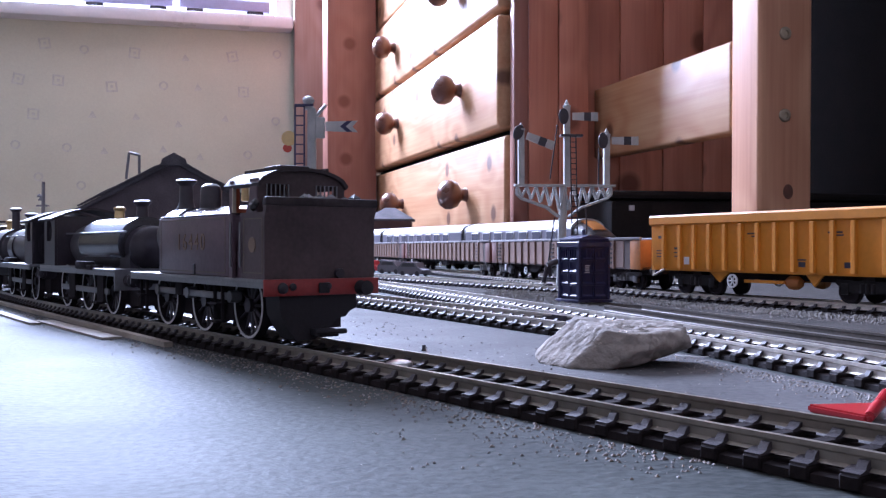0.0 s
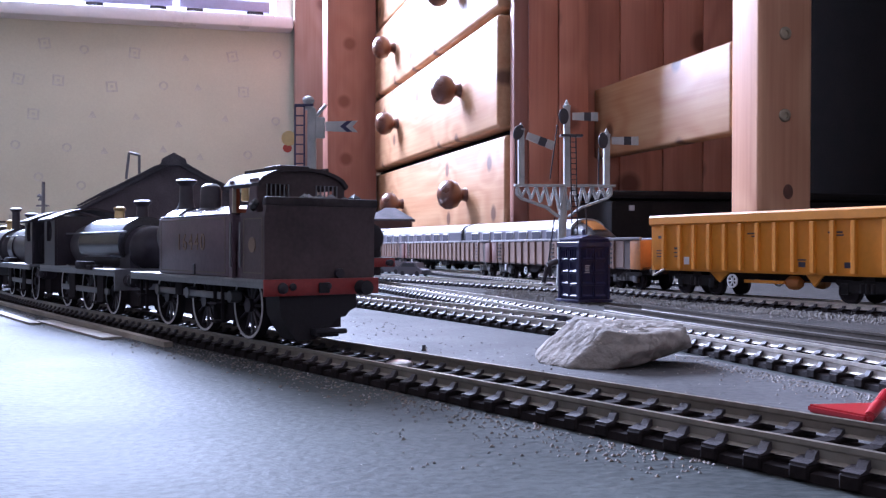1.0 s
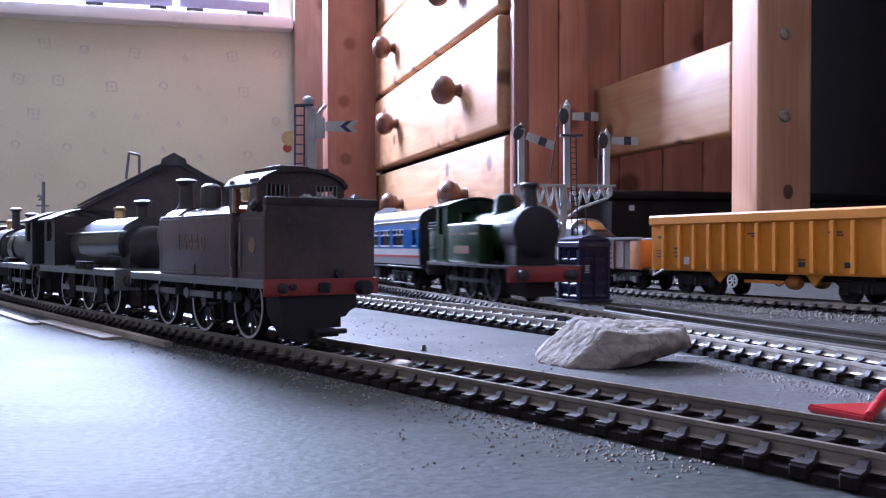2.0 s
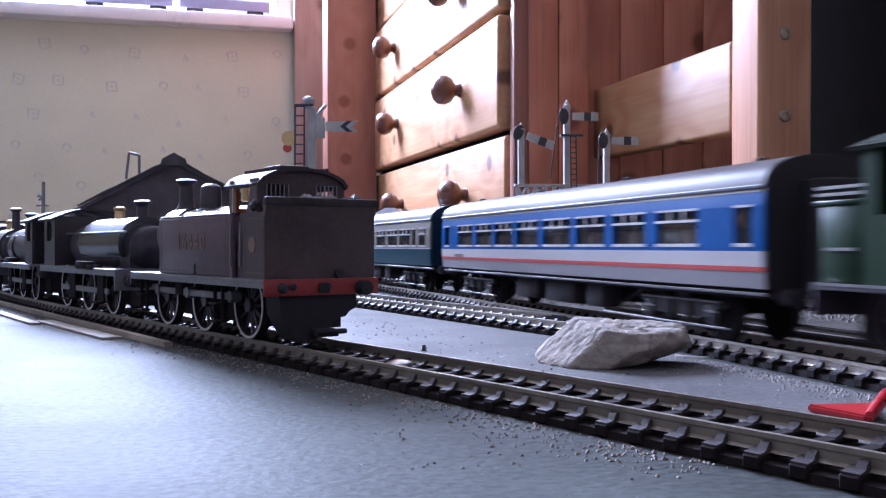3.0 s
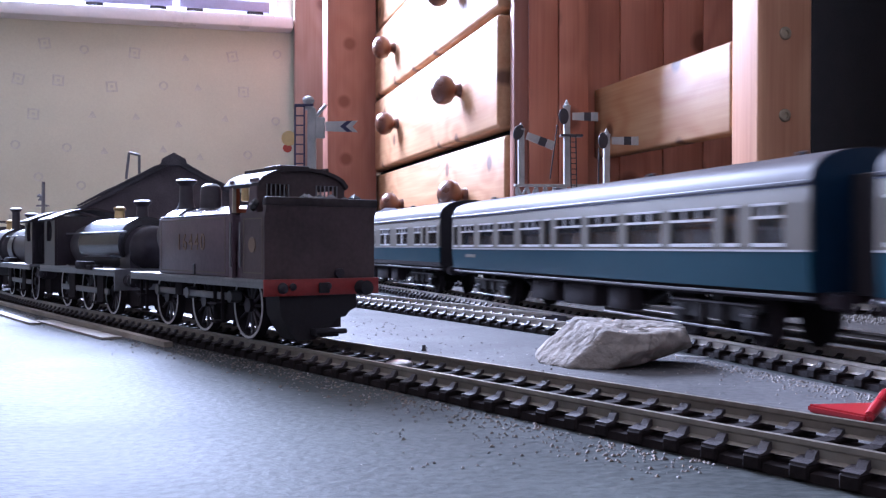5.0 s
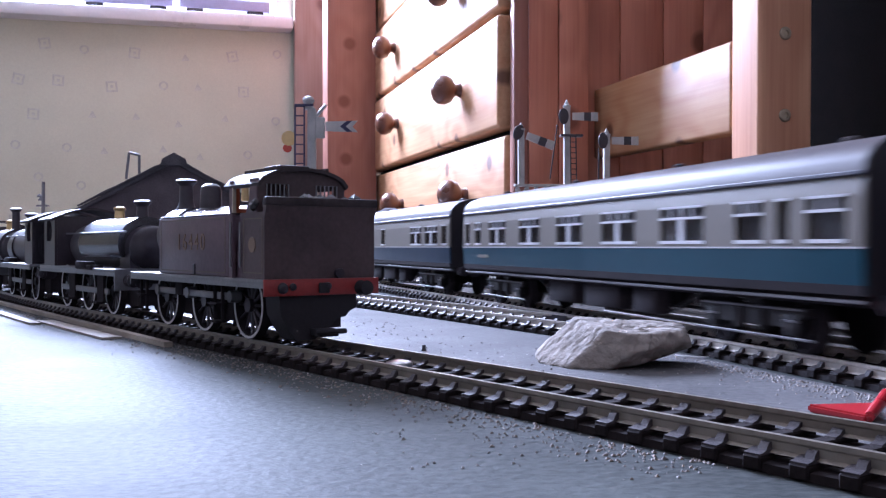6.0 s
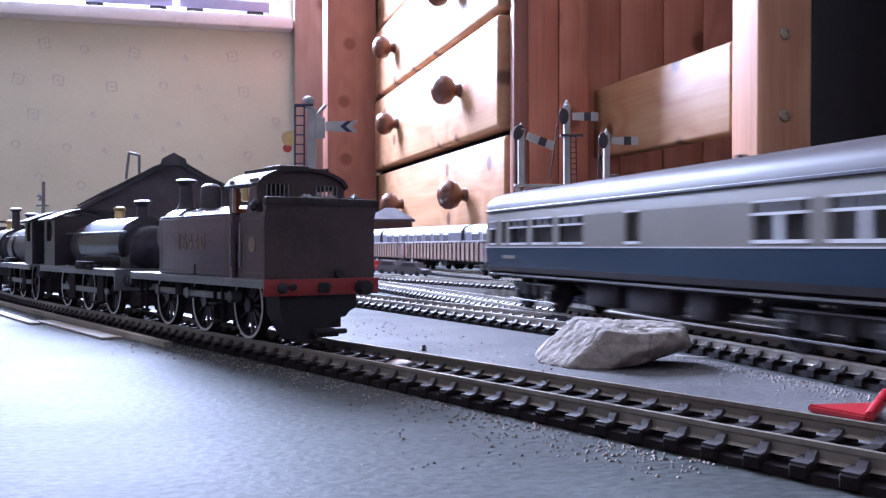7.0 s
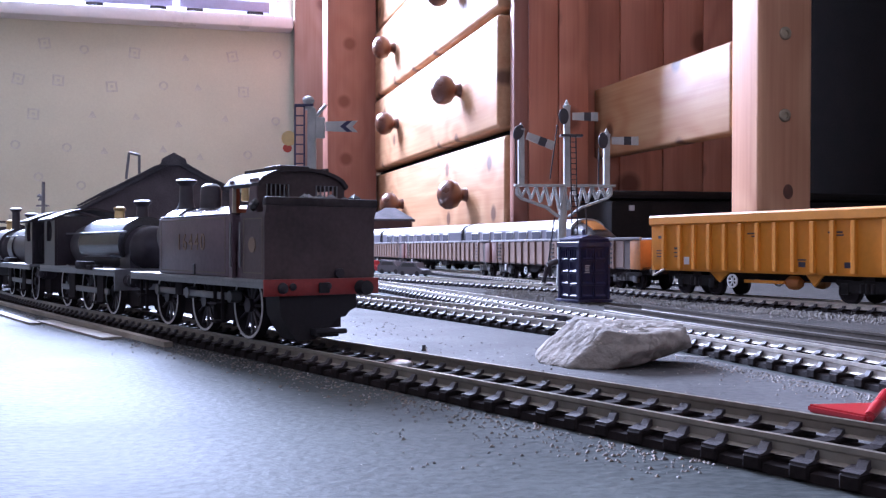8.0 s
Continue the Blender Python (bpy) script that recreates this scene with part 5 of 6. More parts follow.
def build_white_coaches():
    u = (Vector((-64, 1287)) - Vector((112, 876))).normalized()
    start = Vector((150, 787))
    for k in range(3):
        c = start + u * (150 + k * 268)
        e = thing("railcar", "white-roofed model railcar with pale blue-grey sides", "model coach", pose(c.x * MM, c.y * MM, RAIL * MM, 0, 0, math.degrees(math.atan2(-u.y, -u.x))), group="coaches on the back siding")
        L, W = 256.0, 17.4
        h = L / 2
        front = h - (34 if k == 0 else 0)
        bm = B()
        prism(bm, [(-W, 14), (-W, 41), (W, 41), (W, 14)], "X", -h, front)
        part("body", bm, M["coach_blue"], e)
        n = 14
        sec = [(-(W) * math.cos(math.pi * i / n), 40 + 10.5 * math.sin(math.pi * i / n) ** 0.8) for i in range(n + 1)]
        bm = B()
        prism(bm, sec, "X", -h, front)
        part("roof", bm, M["coach_white"], e, "white roof", smooth=50)
        if k == 0:
            full = [(-W, 14)] + sec + [(W, 14)]
            hood = sec[5:n - 4]
            for nm, outline, grow, mm, lab, stops in (("cab_front", full, 0.955, "black_gloss", "black cab front", ((0, 0.97), (8, 0.9), (16, 0.80), (24, 0.68), (29, 0.5))),
                                                      ("hood", hood + [(y * 0.9, z - 2.5) for y, z in reversed(hood)], 1.0, "amber", "amber hood over the cab", ((0, 0.96), (7, 0.90), (14, 0.82), (19, 0.74)))):
                bm = B()
                rings = [[bm.verts.new((front + x, y * (0.6 + 0.4 * q) * grow, 14 + (z - 14) * q * grow)) for y, z in outline] for x, q in stops]
                for a, b in zip(rings, rings[1:]):
                    for i in range(len(a)):
                        bm.faces.new((a[i], a[(i + 1) % len(a)], b[(i + 1) % len(a)], b[i]))
                bm.faces.new(rings[-1])
                bm.faces.new(rings[0])
                bmesh.ops.recalc_face_normals(bm, faces=bm.faces)
                part(nm, bm, M[mm], e, lab, smooth=50)
        for j in range(8):
            for s in (-1, 1):
                x = -h + 16 + j * 27
                if x + 18 > front:
                    continue
                bm = B()
                box(bm, x, x + 18, s * W - 0.4, s * W + 0.4, 28.6, 40.2, 0.3, 1)
                w = part("window", bm, M["coach_white"], e, "window in a pale frame")
                bm = B()
                box(bm, x + 1.3, x + 16.7, s * W - 0.6, s * W + 0.6, 29.6, 39.2)
                part("pane", bm, M["pane_grey"], w)
        bm = B()
        prism(bm, [(y * 0.9, z - 0.5) for y, z in [(-W, 14)] + sec + [(W, 14)]], "X", -h - 12, -h)
        part("gangway", bm, M["gangway"], e)
        bm = B()
        box(bm, -h, front, -12, 12, 6, 14)
        part("underframe", bm, M["under"], e)
        for bx in (-85, 85):
            bogie_frame(e, bx)


def build_police_box():
    e = thing("police_box", "small dark blue panelled model police box standing on ballast", "police box", pose(76.5 * MM, 516 * MM, 0.6 * MM, 0, 0, 26))
    w, H = 9.8, 33.0
    bm = B()
    box(bm, -w - 1.3, w + 1.3, -w - 1.3, w + 1.3, 0, 1.6, 0.3)
    part("plinth", bm, M["police_blue"], e)
    bm = B()
    box(bm, -w + 0.8, w - 0.8, -w + 0.8, w - 0.8, 1.6, H)
    for sx in (-1, 1):
        for sy in (-1, 1):
            box(bm, sx * w - 1.3 if sx > 0 else -w - 0.3, w + 0.3 if sx > 0 else -w + 1.3, sy * w - 1.3 if sy > 0 else -w - 0.3, w + 0.3 if sy > 0 else -w + 1.3, 1.6, H, 0.2, 1)
    part("body", bm, M["police_blue"], e)
    bm = B()
    box(bm, -w - 0.7, w + 0.7, -w - 0.7, w + 0.7, H - 3.4, H - 0.6, 0.2, 1)
    sg = part("sign_band", bm, M["police_blue"], e)
    for rz in (0, 90, 180, 270):
        m = pose(0, 0, 0, 0, 0, rz)
        for col in (-1, 1):
            for row in range(4):
                bm = B()
                cx, z = col * 4.1, 3.0 + row * 6.6
                prism(bm, [(-w - 0.05, z), (-w + 0.9, z), (-w + 0.9, z + 1.7), (-w - 0.05, z + 0.5)], "X", cx - 3.8, cx + 3.8)
                for a in ((cx - 3.8, cx + 3.8, z + 5.5, z + 6.2), (cx - 3.8, cx - 3.1, z, z + 6.2), (cx + 3.1, cx + 3.8, z, z + 6.2)):
                    box(bm, a[0], a[1], -w - 0.05, -w + 0.9, a[2], a[3])
                if row == 3:
                    for k in (-1, 1):
                        box(bm, cx + k * 1.2 - 0.2, cx + k * 1.2 + 0.2, -w + 0.1, -w + 0.9, z, z + 6.2)
                part("panel_frame", bm, M["police_blue"], e, at=m)
        text_on("sign_letters", "POLICE BOX", 2.0, M["pane_grey"], sg, m @ pose(0, -(w + 0.72) * MM, (H - 2) * MM, 90, 0, 0), 0.02)
    bm = B()
    for k in range(5):
        box(bm, -6.0 + 0.4 * (k % 2), -3.0 - 0.4 * (k % 2), -w - 0.1, -w + 0.1, 18.0 + k * 0.9 - 2, 18.4 + k * 0.9 - 2)
    part("notice", bm, M["white_ink"], e, "small white notice on the door")
    bm = B()
    box(bm, -w + 0.2, w - 0.2, -w + 0.2, w - 0.2, H, H + 1.4, 0.3)
    prism(bm, [(-w + 1, H + 1.4), (w - 1, H + 1.4), (3, H + 3), (-3, H + 3)], "Y", -w + 1, w - 1)
    part("roof", bm, M["police_blue"], e)
    bm = B()
    lathe(bm, [(1.4, H + 2.6), (1.3, H + 3.4), (1.0, H + 3.6), (1.0, H + 5.6), (1.4, H + 5.8), (0.3, H + 6.8)], (0, 0, 0), "Z", 14)
    part("lamp", bm, M["police_blue"], e)


def signal_arm(parent, x, z, tilt, length, material_stripe, fish=False):
    """Arm with its stripe, on a doll at x; it points along +x."""
    m = pose(x * MM, 0, z * MM, 0, tilt, 0)
    bm = B()
    if fish:
        prism(bm, [(0, -2.8), (length, -3.4), (length - 3.2, 0), (length, 3.4), (0, 2.8)], "Y", -2.3, -1.7)
    else:
        prism(bm, [(0, -2.5), (length, -3.0), (length, 3.0), (0, 2.5)], "Y", -2.3, -1.7)
    arm = part("arm", bm, M["signal_white"], parent, "white semaphore arm with a dark stripe", at=m)
    bm = B()
    if fish:
        prism(bm, [(length - 10.5, 0), (length - 6.5, 3.25), (length - 3.3, 3.3), (length - 7, 0), (length - 3.3, -3.3), (length - 6.5, -3.25)], "Y", -2.45, -1.65)
    else:
        prism(bm, [(length * 0.45, -2.8), (length * 0.72, -2.85), (length * 0.72, 2.85), (length * 0.45, 2.8)], "Y", -2.4, -1.6)
    part("stripe", bm, material_stripe, arm, "black stripe")
    bm = B()
    if fish:
        bm.free()
        return
    lathe(bm, [(3.4, -2.6), (5.4, -2.3), (5.4, -1.5), (1, -1.2)], (-6.0, 0, 0), "Y", 20)
    lathe(bm, [(2.4, -1.2), (2.6, 1.6), (1.4, 2.2)], (-6.0, 0, 0), "Y", 14)
    bmesh.ops.scale(bm, vec=(0.62, 1, 1), verts=bm.verts, space=Matrix.Translation((6.0, 0, 0)))
    part("spectacle", bm, M["black"], arm, "black spectacle plate and lamp")


def build_bracket_signal():
    D = 640.0
    k = D / 1681.0
    X = lambda px: (px - 1003) * k
    Z = lambda py: 30.5 + (437 - py) * k
    e = thing("bracket_signal", "white three-armed bracket semaphore signal with a lattice bracket and ladder", "model signal", pose((1003 - 784) * k * MM, D * MM, 0, 0, 0, 6))
    bm = B()
    box(bm, -4.4 - 3.4, -4.4 + 3.4, -3.4, 3.4, 0, 2, 0.3)
    tube(bm, (X(992), 0, 1), (X(997), 0, Z(330)), 3.1, 2.6, seg=14)
    part("post", bm, M["signal_white"], e, "tapered white main post")
    for nm, px, zb, zt in (("doll", 1003, 330, 190), ("doll", 921, 330, 232), ("doll", 1075, 332, 240)):
        bm = B()
        w = 2.0
        box(bm, X(px) - w, X(px) + w, -w, w, Z(zb), Z(zt), 0.3, 1)
        lathe(bm, [(2.7, Z(zt)), (2.8, Z(zt) + 0.9), (1.5, Z(zt) + 1.6), (1.4, Z(zt) + 2.4), (0.5, Z(zt) + 4.6), (0.1, Z(zt) + 5.4)], (X(px), 0, 0), "Z", 12)
        part(nm, bm, M["signal_white"], e, "white signal post with a pointed finial")
    bm = B()
    box(bm, X(909), X(1090), -3.6, 3.6, Z(331), Z(327), 0.3, 1)
    part("platform", bm, M["signal_white"], e)
    for side, px in ((-1, 914), (1, 1082)):
        bm = B()
        pts = [(X(px), Z(333)), (X(px), Z(345)), (X(px) - side * 3, Z(352)), (X(991 if side < 0 else 1004) + side * 9, Z(368)), (X(991 if side < 0 else 1004) + side * 1, Z(384))]
        for y in (-2.6, 2.6):
            for a, b in zip(pts, pts[1:]):
                tube(bm, (a[0], y, a[1]), (b[0], y, b[1]), 0.8, seg=8)
            n = 5
            for i in range(n):
                t0, t1 = i / n, (i + 0.5) / n
                xa = X(px) + (X(998) - X(px)) * t0
                xb = X(px) + (X(998) - X(px)) * t1
                xc = X(px) + (X(998) - X(px)) * (i + 1) / n
                zb = Z(348) + (Z(376) - Z(348)) * t1 ** 1.4
                tube(bm, (xa, y, Z(331)), (xb, y, zb), 0.6, seg=6)
                tube(bm, (xb, y, zb), (xc, y, Z(331)), 0.6, seg=6)
        part("lattice_bracket", bm, M["signal_white"], e, "white lattice bracket")
    signal_arm(e, X(1012), Z(207), 0, 17.5, M["black"])
    signal_arm(e, X(930), Z(242), 20, 19.5, M["black"])
    signal_arm(e, X(1083), Z(249), 0, 18.5, M["black"])
    bm = B()
    for dx in (-1.9, 1.9):
        tube(bm, (X(1011) + dx, -5, Z(242)), (X(1013) + dx, -7, Z(415)), 0.45, seg=6)
        tube(bm, (X(1013) + dx, -7, Z(415)), (X(1013) + dx, -9, 2), 0.45, seg=6)
    for i in range(26):
        z = Z(244) - i * 3.6
        tube(bm, (X(1012) - 1.9, -6, z), (X(1012) + 1.9, -6, z), 0.35, seg=6)
    part("ladder", bm, M["black"], e, "thin black ladder")
    bm = B()
    box(bm, X(990), X(1030), -4.5, 2, Z(243), Z(239), 0.3, 1)
    part("landing", bm, M["black"], e)
    for a, b in (((985, 222), (972, 318)), ((910, 250), (912, 330)), ((1060, 262), (1059, 328)), ((980, 386), (968, 470)), ((1037, 360), (1038, 415))):
        bm = B()
        tube(bm, (X(a[0]), -1.5, Z(a[1])), (X(b[0]), -1.5, Z(b[1])), 0.5, seg=6)
        part("pull_wire", bm, M["black"], e)
    bm = B()
    for a, b, r in (((966, 470), (985, 462), 2.2), ((960, 500), (966, 472), 1.6), ((957, 508), (975, 505), 1.8), ((970, 468), (972, 490), 1.4)):
        tube(bm, (X(a[0]), -3, max(1.5, Z(a[1]))), (X(b[0]), -3, max(1.5, Z(b[1]))), r, seg=10)
    part("operating_crank", bm, M["black"], e, "black crank gear at the foot")


def build_distant_signal():
    D = 560.0
    k = D / 1681.0
    X = lambda px: (px - 552) * k
    Z = lambda py: 30.5 + (437 - py) * k
    e = thing("distant_signal", "white distant signal with a ladder and fishtail arm", "model signal", pose((552 - 784) * k * MM, D * MM, 0))
    bm = B()
    box(bm, -2.4, 2.4, -2.4, 2.4, 0, Z(192), 0.3, 1)
    box(bm, -4.6, 4.6, -4, 4, 0, 2, 0.4)
    box(bm, 2.4, 7.6, -2.0, 2.0, Z(245), Z(208), 0.5)
    part("post", bm, M["signal_white"], e)
    bm = B()
    lathe(bm, [(3.2, Z(194)), (3.4, Z(190)), (2.0, Z(188)), (2.6, Z(184)), (3.6, Z(178)), (2.8, Z(173)), (0.3, Z(170))], (-2.0, 0, 0), "Z", 18)
    part("finial", bm, M["signal_white"], e)
    signal_arm(e, X(577), Z(225), 0, 19.0, M["police_blue"], fish=True)
    bm = B()
    for px in (524, 540):
        tube(bm, (X(px), -4, 2), (X(px), -3.4, Z(188)), 0.55, seg=6)
    for i in range(18):
        z = Z(190) - i * 5.6
        tube(bm, (X(524), -3.6, z), (X(540), -3.6, z), 0.45, seg=6)
    box(bm, X(523), X(556), -3.8, -3.0, Z(190), Z(186))
    part("ladder", bm, M["police_blue"], e, "dark blue ladder")
    bm = B()
    lathe(bm, [(4.4, -0.4), (4.4, 0.4), (0.2, 0.5)], (X(511), 1, Z(245)), "Y", 18)
    part("lens", bm, M["lens_yellow"], e, "amber lens")
    bm = B()
    lathe(bm, [(2.6, -0.4), (2.6, 0.4), (0.2, 0.5)], (X(508), 1.4, Z(262)), "Y", 18)
    part("lens", bm, M["lens_red"], e, "red lens")
    bm = B()
    tube(bm, (X(560), 0, Z(206)), (X(577), 0, Z(186)), 1.0, seg=8)
    part("stay", bm, M["signal_white"], e)


def build_shed():
    D = 640.0
    k = D / 1681.0
    X = lambda px: (px - 784) * k
    Z = lambda py: 30.5 + (437 - py) * k
    e = thing("goods_shed", "dark stone model goods shed with a slate gable roof", "model building", pose(X(308) * MM, D * MM, 0, 0, 0, 16) @ pose(-X(308) * MM, -D * MM, 0))
    xl, xa, xr = X(150), X(308), X(466)
    za, ze = Z(281), Z(366)
    bm = B()
    prism(bm, [(xl + 3, 0), (xr - 3, 0), (xr - 3, ze - 1), (xa, za - 3), (xl + 3, ze - 1)], "Y", D, D + 110)
    part("wall", bm, M["brick_dark"], e)
    for sx in (xl, xr):
        bm = B()
        q = 1 if sx > xa else -1
        prism(bm, [(xa, za), (sx + q * 3, ze - 3), (sx + q * 3, ze - 6), (xa, za - 3)], "Y", D - 4, D + 114)
        part("roof", bm, M["slate"], e, "slate roof slope")
    rnd = random.Random(2)
    for q, sx in ((-1, xl), (1, xr)):
        n = 22
        for i in range(n):
            bm = B()
            t = (i + 0.5) / n
            x, z = xa + (sx - xa) * t, za + (ze - za) * t
            box(bm, -2.3, 2.3, D - 4.6, D - 2, -0.7, 0.7 + rnd.uniform(-0.2, 0.3), 0.2, 1)
            part("verge_slate", bm, M["slate"], e, at=pose(x * MM, 0, z * MM, 0, q * math.degrees(math.atan2(za - ze, abs(sx - xa))), 0))
    bm = B()
    prism(bm, [(xa - 9, za - 5), (xa - 7.5, za - 0.5), (xa, za + 3.6), (xa + 7.5, za - 0.5), (xa + 9, za - 5)], "Y", D - 5, D + 116)
    part("ridge_cap", bm, M["slate"], e)
    bm = B()
    a, b, c, d = (X(227), Z(318)), (X(232), Z(271)), (X(249), Z(275)), (X(249), Z(308))
    for p, q in ((a, b), (b, c), (c, d)):
        tube(bm, (p[0], D + 6, p[1]), (q[0], D + 6, q[1]), 0.9, seg=8)
    part("roof_pipe", bm, M["grey_metal"], e, "bent metal pipe on the roof")


def build_far_post():
    D = 700.0
    k = D / 1681.0
    X = lambda px: (px - 784) * k
    Z = lambda py: 30.5 + (437 - py) * k
    bm = B()
    tube(bm, (X(76), D, 0), (X(77), D, Z(322)), 1.6, 1.2, seg=10)
    box(bm, X(66), X(86), D - 2, D + 2, Z(366), Z(363))
    lathe(bm, [(1.6, -1), (1.8, 0), (0.4, 1.4)], (X(70), D, Z(347)), "Z", 10)
    lathe(bm, [(1.6, -1), (1.8, 0), (0.4, 1.4)], (X(72), D, Z(353)), "Z", 10)
    # A signal far away, reduced to a post with small fittings.
    solid("far_signal_post", bm, M["grey_metal"], "thin grey model post with small fittings", "model post")


def build_hut():
    D = 1420.0
    k = D / 1681.0
    X = lambda px: (px - 784) * k
    Z = lambda py: 30.5 + (437 - py) * k
    e = thing("signal_hut", "small brick hut with a grey hipped roof", "model building", pose(0, 0, 0))
    bm = B()
    box(bm, X(656), X(728), D, D + 50, 0, Z(391.2))
    part("wall", bm, M["hut_red"], e)
    bm = B()
    b = [bm.verts.new(v) for v in ((X(645), D - 6, Z(388)), (X(733), D - 6, Z(388)), (X(733), D + 56, Z(388)), (X(645), D + 56, Z(388)))]
    c = [bm.verts.new((v.co.x, v.co.y, Z(391))) for v in b]
    t = [bm.verts.new((X(680), D + 25, Z(367))), bm.verts.new((X(698), D + 25, Z(367)))]
    for f in ((b[0], b[1], t[1], t[0]), (b[1], b[2], t[1]), (b[2], b[3], t[0], t[1]), (b[3], b[0], t[0]), (c[3], c[2], c[1], c[0])):
        bm.faces.new(f)
    for i in range(4):
        bm.faces.new((b[i], c[i], c[(i + 1) % 4], b[(i + 1) % 4]))
    part("roof", bm, M["slate"], e, "grey hipped roof", smooth=None)
    bm = B()
    box(bm, X(655), X(752), D - 30, D - 8, Z(411), Z(405))
    part("platform_edge", bm, M["hut_red"], e)


def build_car(x, y, rz, mat_name, label):
    e = thing("toy_car", label, "model car", pose(x * MM, y * MM, 0, 0, 0, rz), group="parked model cars")
    k = 0.8
    bm = B()
    prism(bm, [(-22, 3), (22, 3), (22.5, 8), (13, 11), (9, 18), (-14, 18.5), (-20, 12.5), (-22.5, 10)], "Y", -8.5, 8.5)
    bmesh.ops.bevel(bm, geom=list(bm.edges), offset=0.9, segments=2, affect="EDGES")
    bmesh.ops.scale(bm, vec=(k, k, k), verts=bm.verts)
    body = part("body", bm, M[mat_name], e)
    bm = B()
    prism(bm, [(-15, 12.4), (9.5, 12.2), (7.2, 16.4), (-12, 16.8)], "Y", -8.7, 8.7)
    bmesh.ops.scale(bm, vec=(k, k, k), verts=bm.verts)
    part("window", bm, M["black_gloss"], body)
    for wx in (-13, 13):
        for s in (-1, 1):
            bm = B()
            lathe(bm, [(3.2, -1.2), (3.6, -0.8), (3.6, 0.8), (3.2, 1.2)], (wx, s * 7.6, 3.6), "Y", 16)
            bmesh.ops.scale(bm, vec=(k, k, k), verts=bm.verts)
            part("wheel", bm, M["black"], e)


def build_stone():
    """A broken stone: a lump cut by its cleavage planes, rougher on the fractured end."""
    bm = B()
    bmesh.ops.create_icosphere(bm, subdivisions=6, radius=1.0)
    planes = [(Vector(n).normalized(), d) for n, d in (((0.06, -0.12, 1.0), 5.0), ((-0.62, -0.36, 0.70), 8.6), ((0.35, -0.85, 0.42), 10.4), ((0.95, -0.10, 0.20), 19.6), ((0.36, -0.55, -0.76), 7.6), ((0.30, -0.22, -0.93), 6.3),
                                                       ((-0.22, -0.90, 0.22), 9.6), ((0.0, 0.0, -1.0), 5.4), ((0.0, 1.0, 0.15), 10.0), ((-1.0, 0.05, -0.25), 23.0), ((0.75, -0.25, 0.62), 16.4), ((0.55, -0.80, 0.05), 14.5))]
    for v in bm.verts:
        u = v.co.normalized()
        near = 0.0
        for nn, d in planes:
            c = u.dot(nn)
            if c > 0.02:
                near += (c / d) ** 26
        p = u * near ** (-1 / 26)
        end = max(0.0, min(1.0, (p.x - 1.0) / 9.0)) if u.y < 0.3 else 0.2
        rough = 0.30 + 1.0 * end
        p += u * (0.55 * noise.noise(p * 0.16) + rough * (1.0 * noise.noise(p * 0.30 + Vector((5, 2, 1))) + 0.55 * noise.noise(p * 0.75) + 0.26 * noise.noise(p * 1.8)) + 0.10 * noise.noise(p * 4.0))
        v.co = Vector((p.x * 0.93, p.y, p.z))
    bmesh.ops.translate(bm, vec=(-2, 0, 5.2), verts=bm.verts)
    solid("stone", bm, M["stone"], "pale grey broken stone lying between the tracks", "stone", pose(47.2 * MM, 244 * MM, 0.1 * MM), smooth=80)


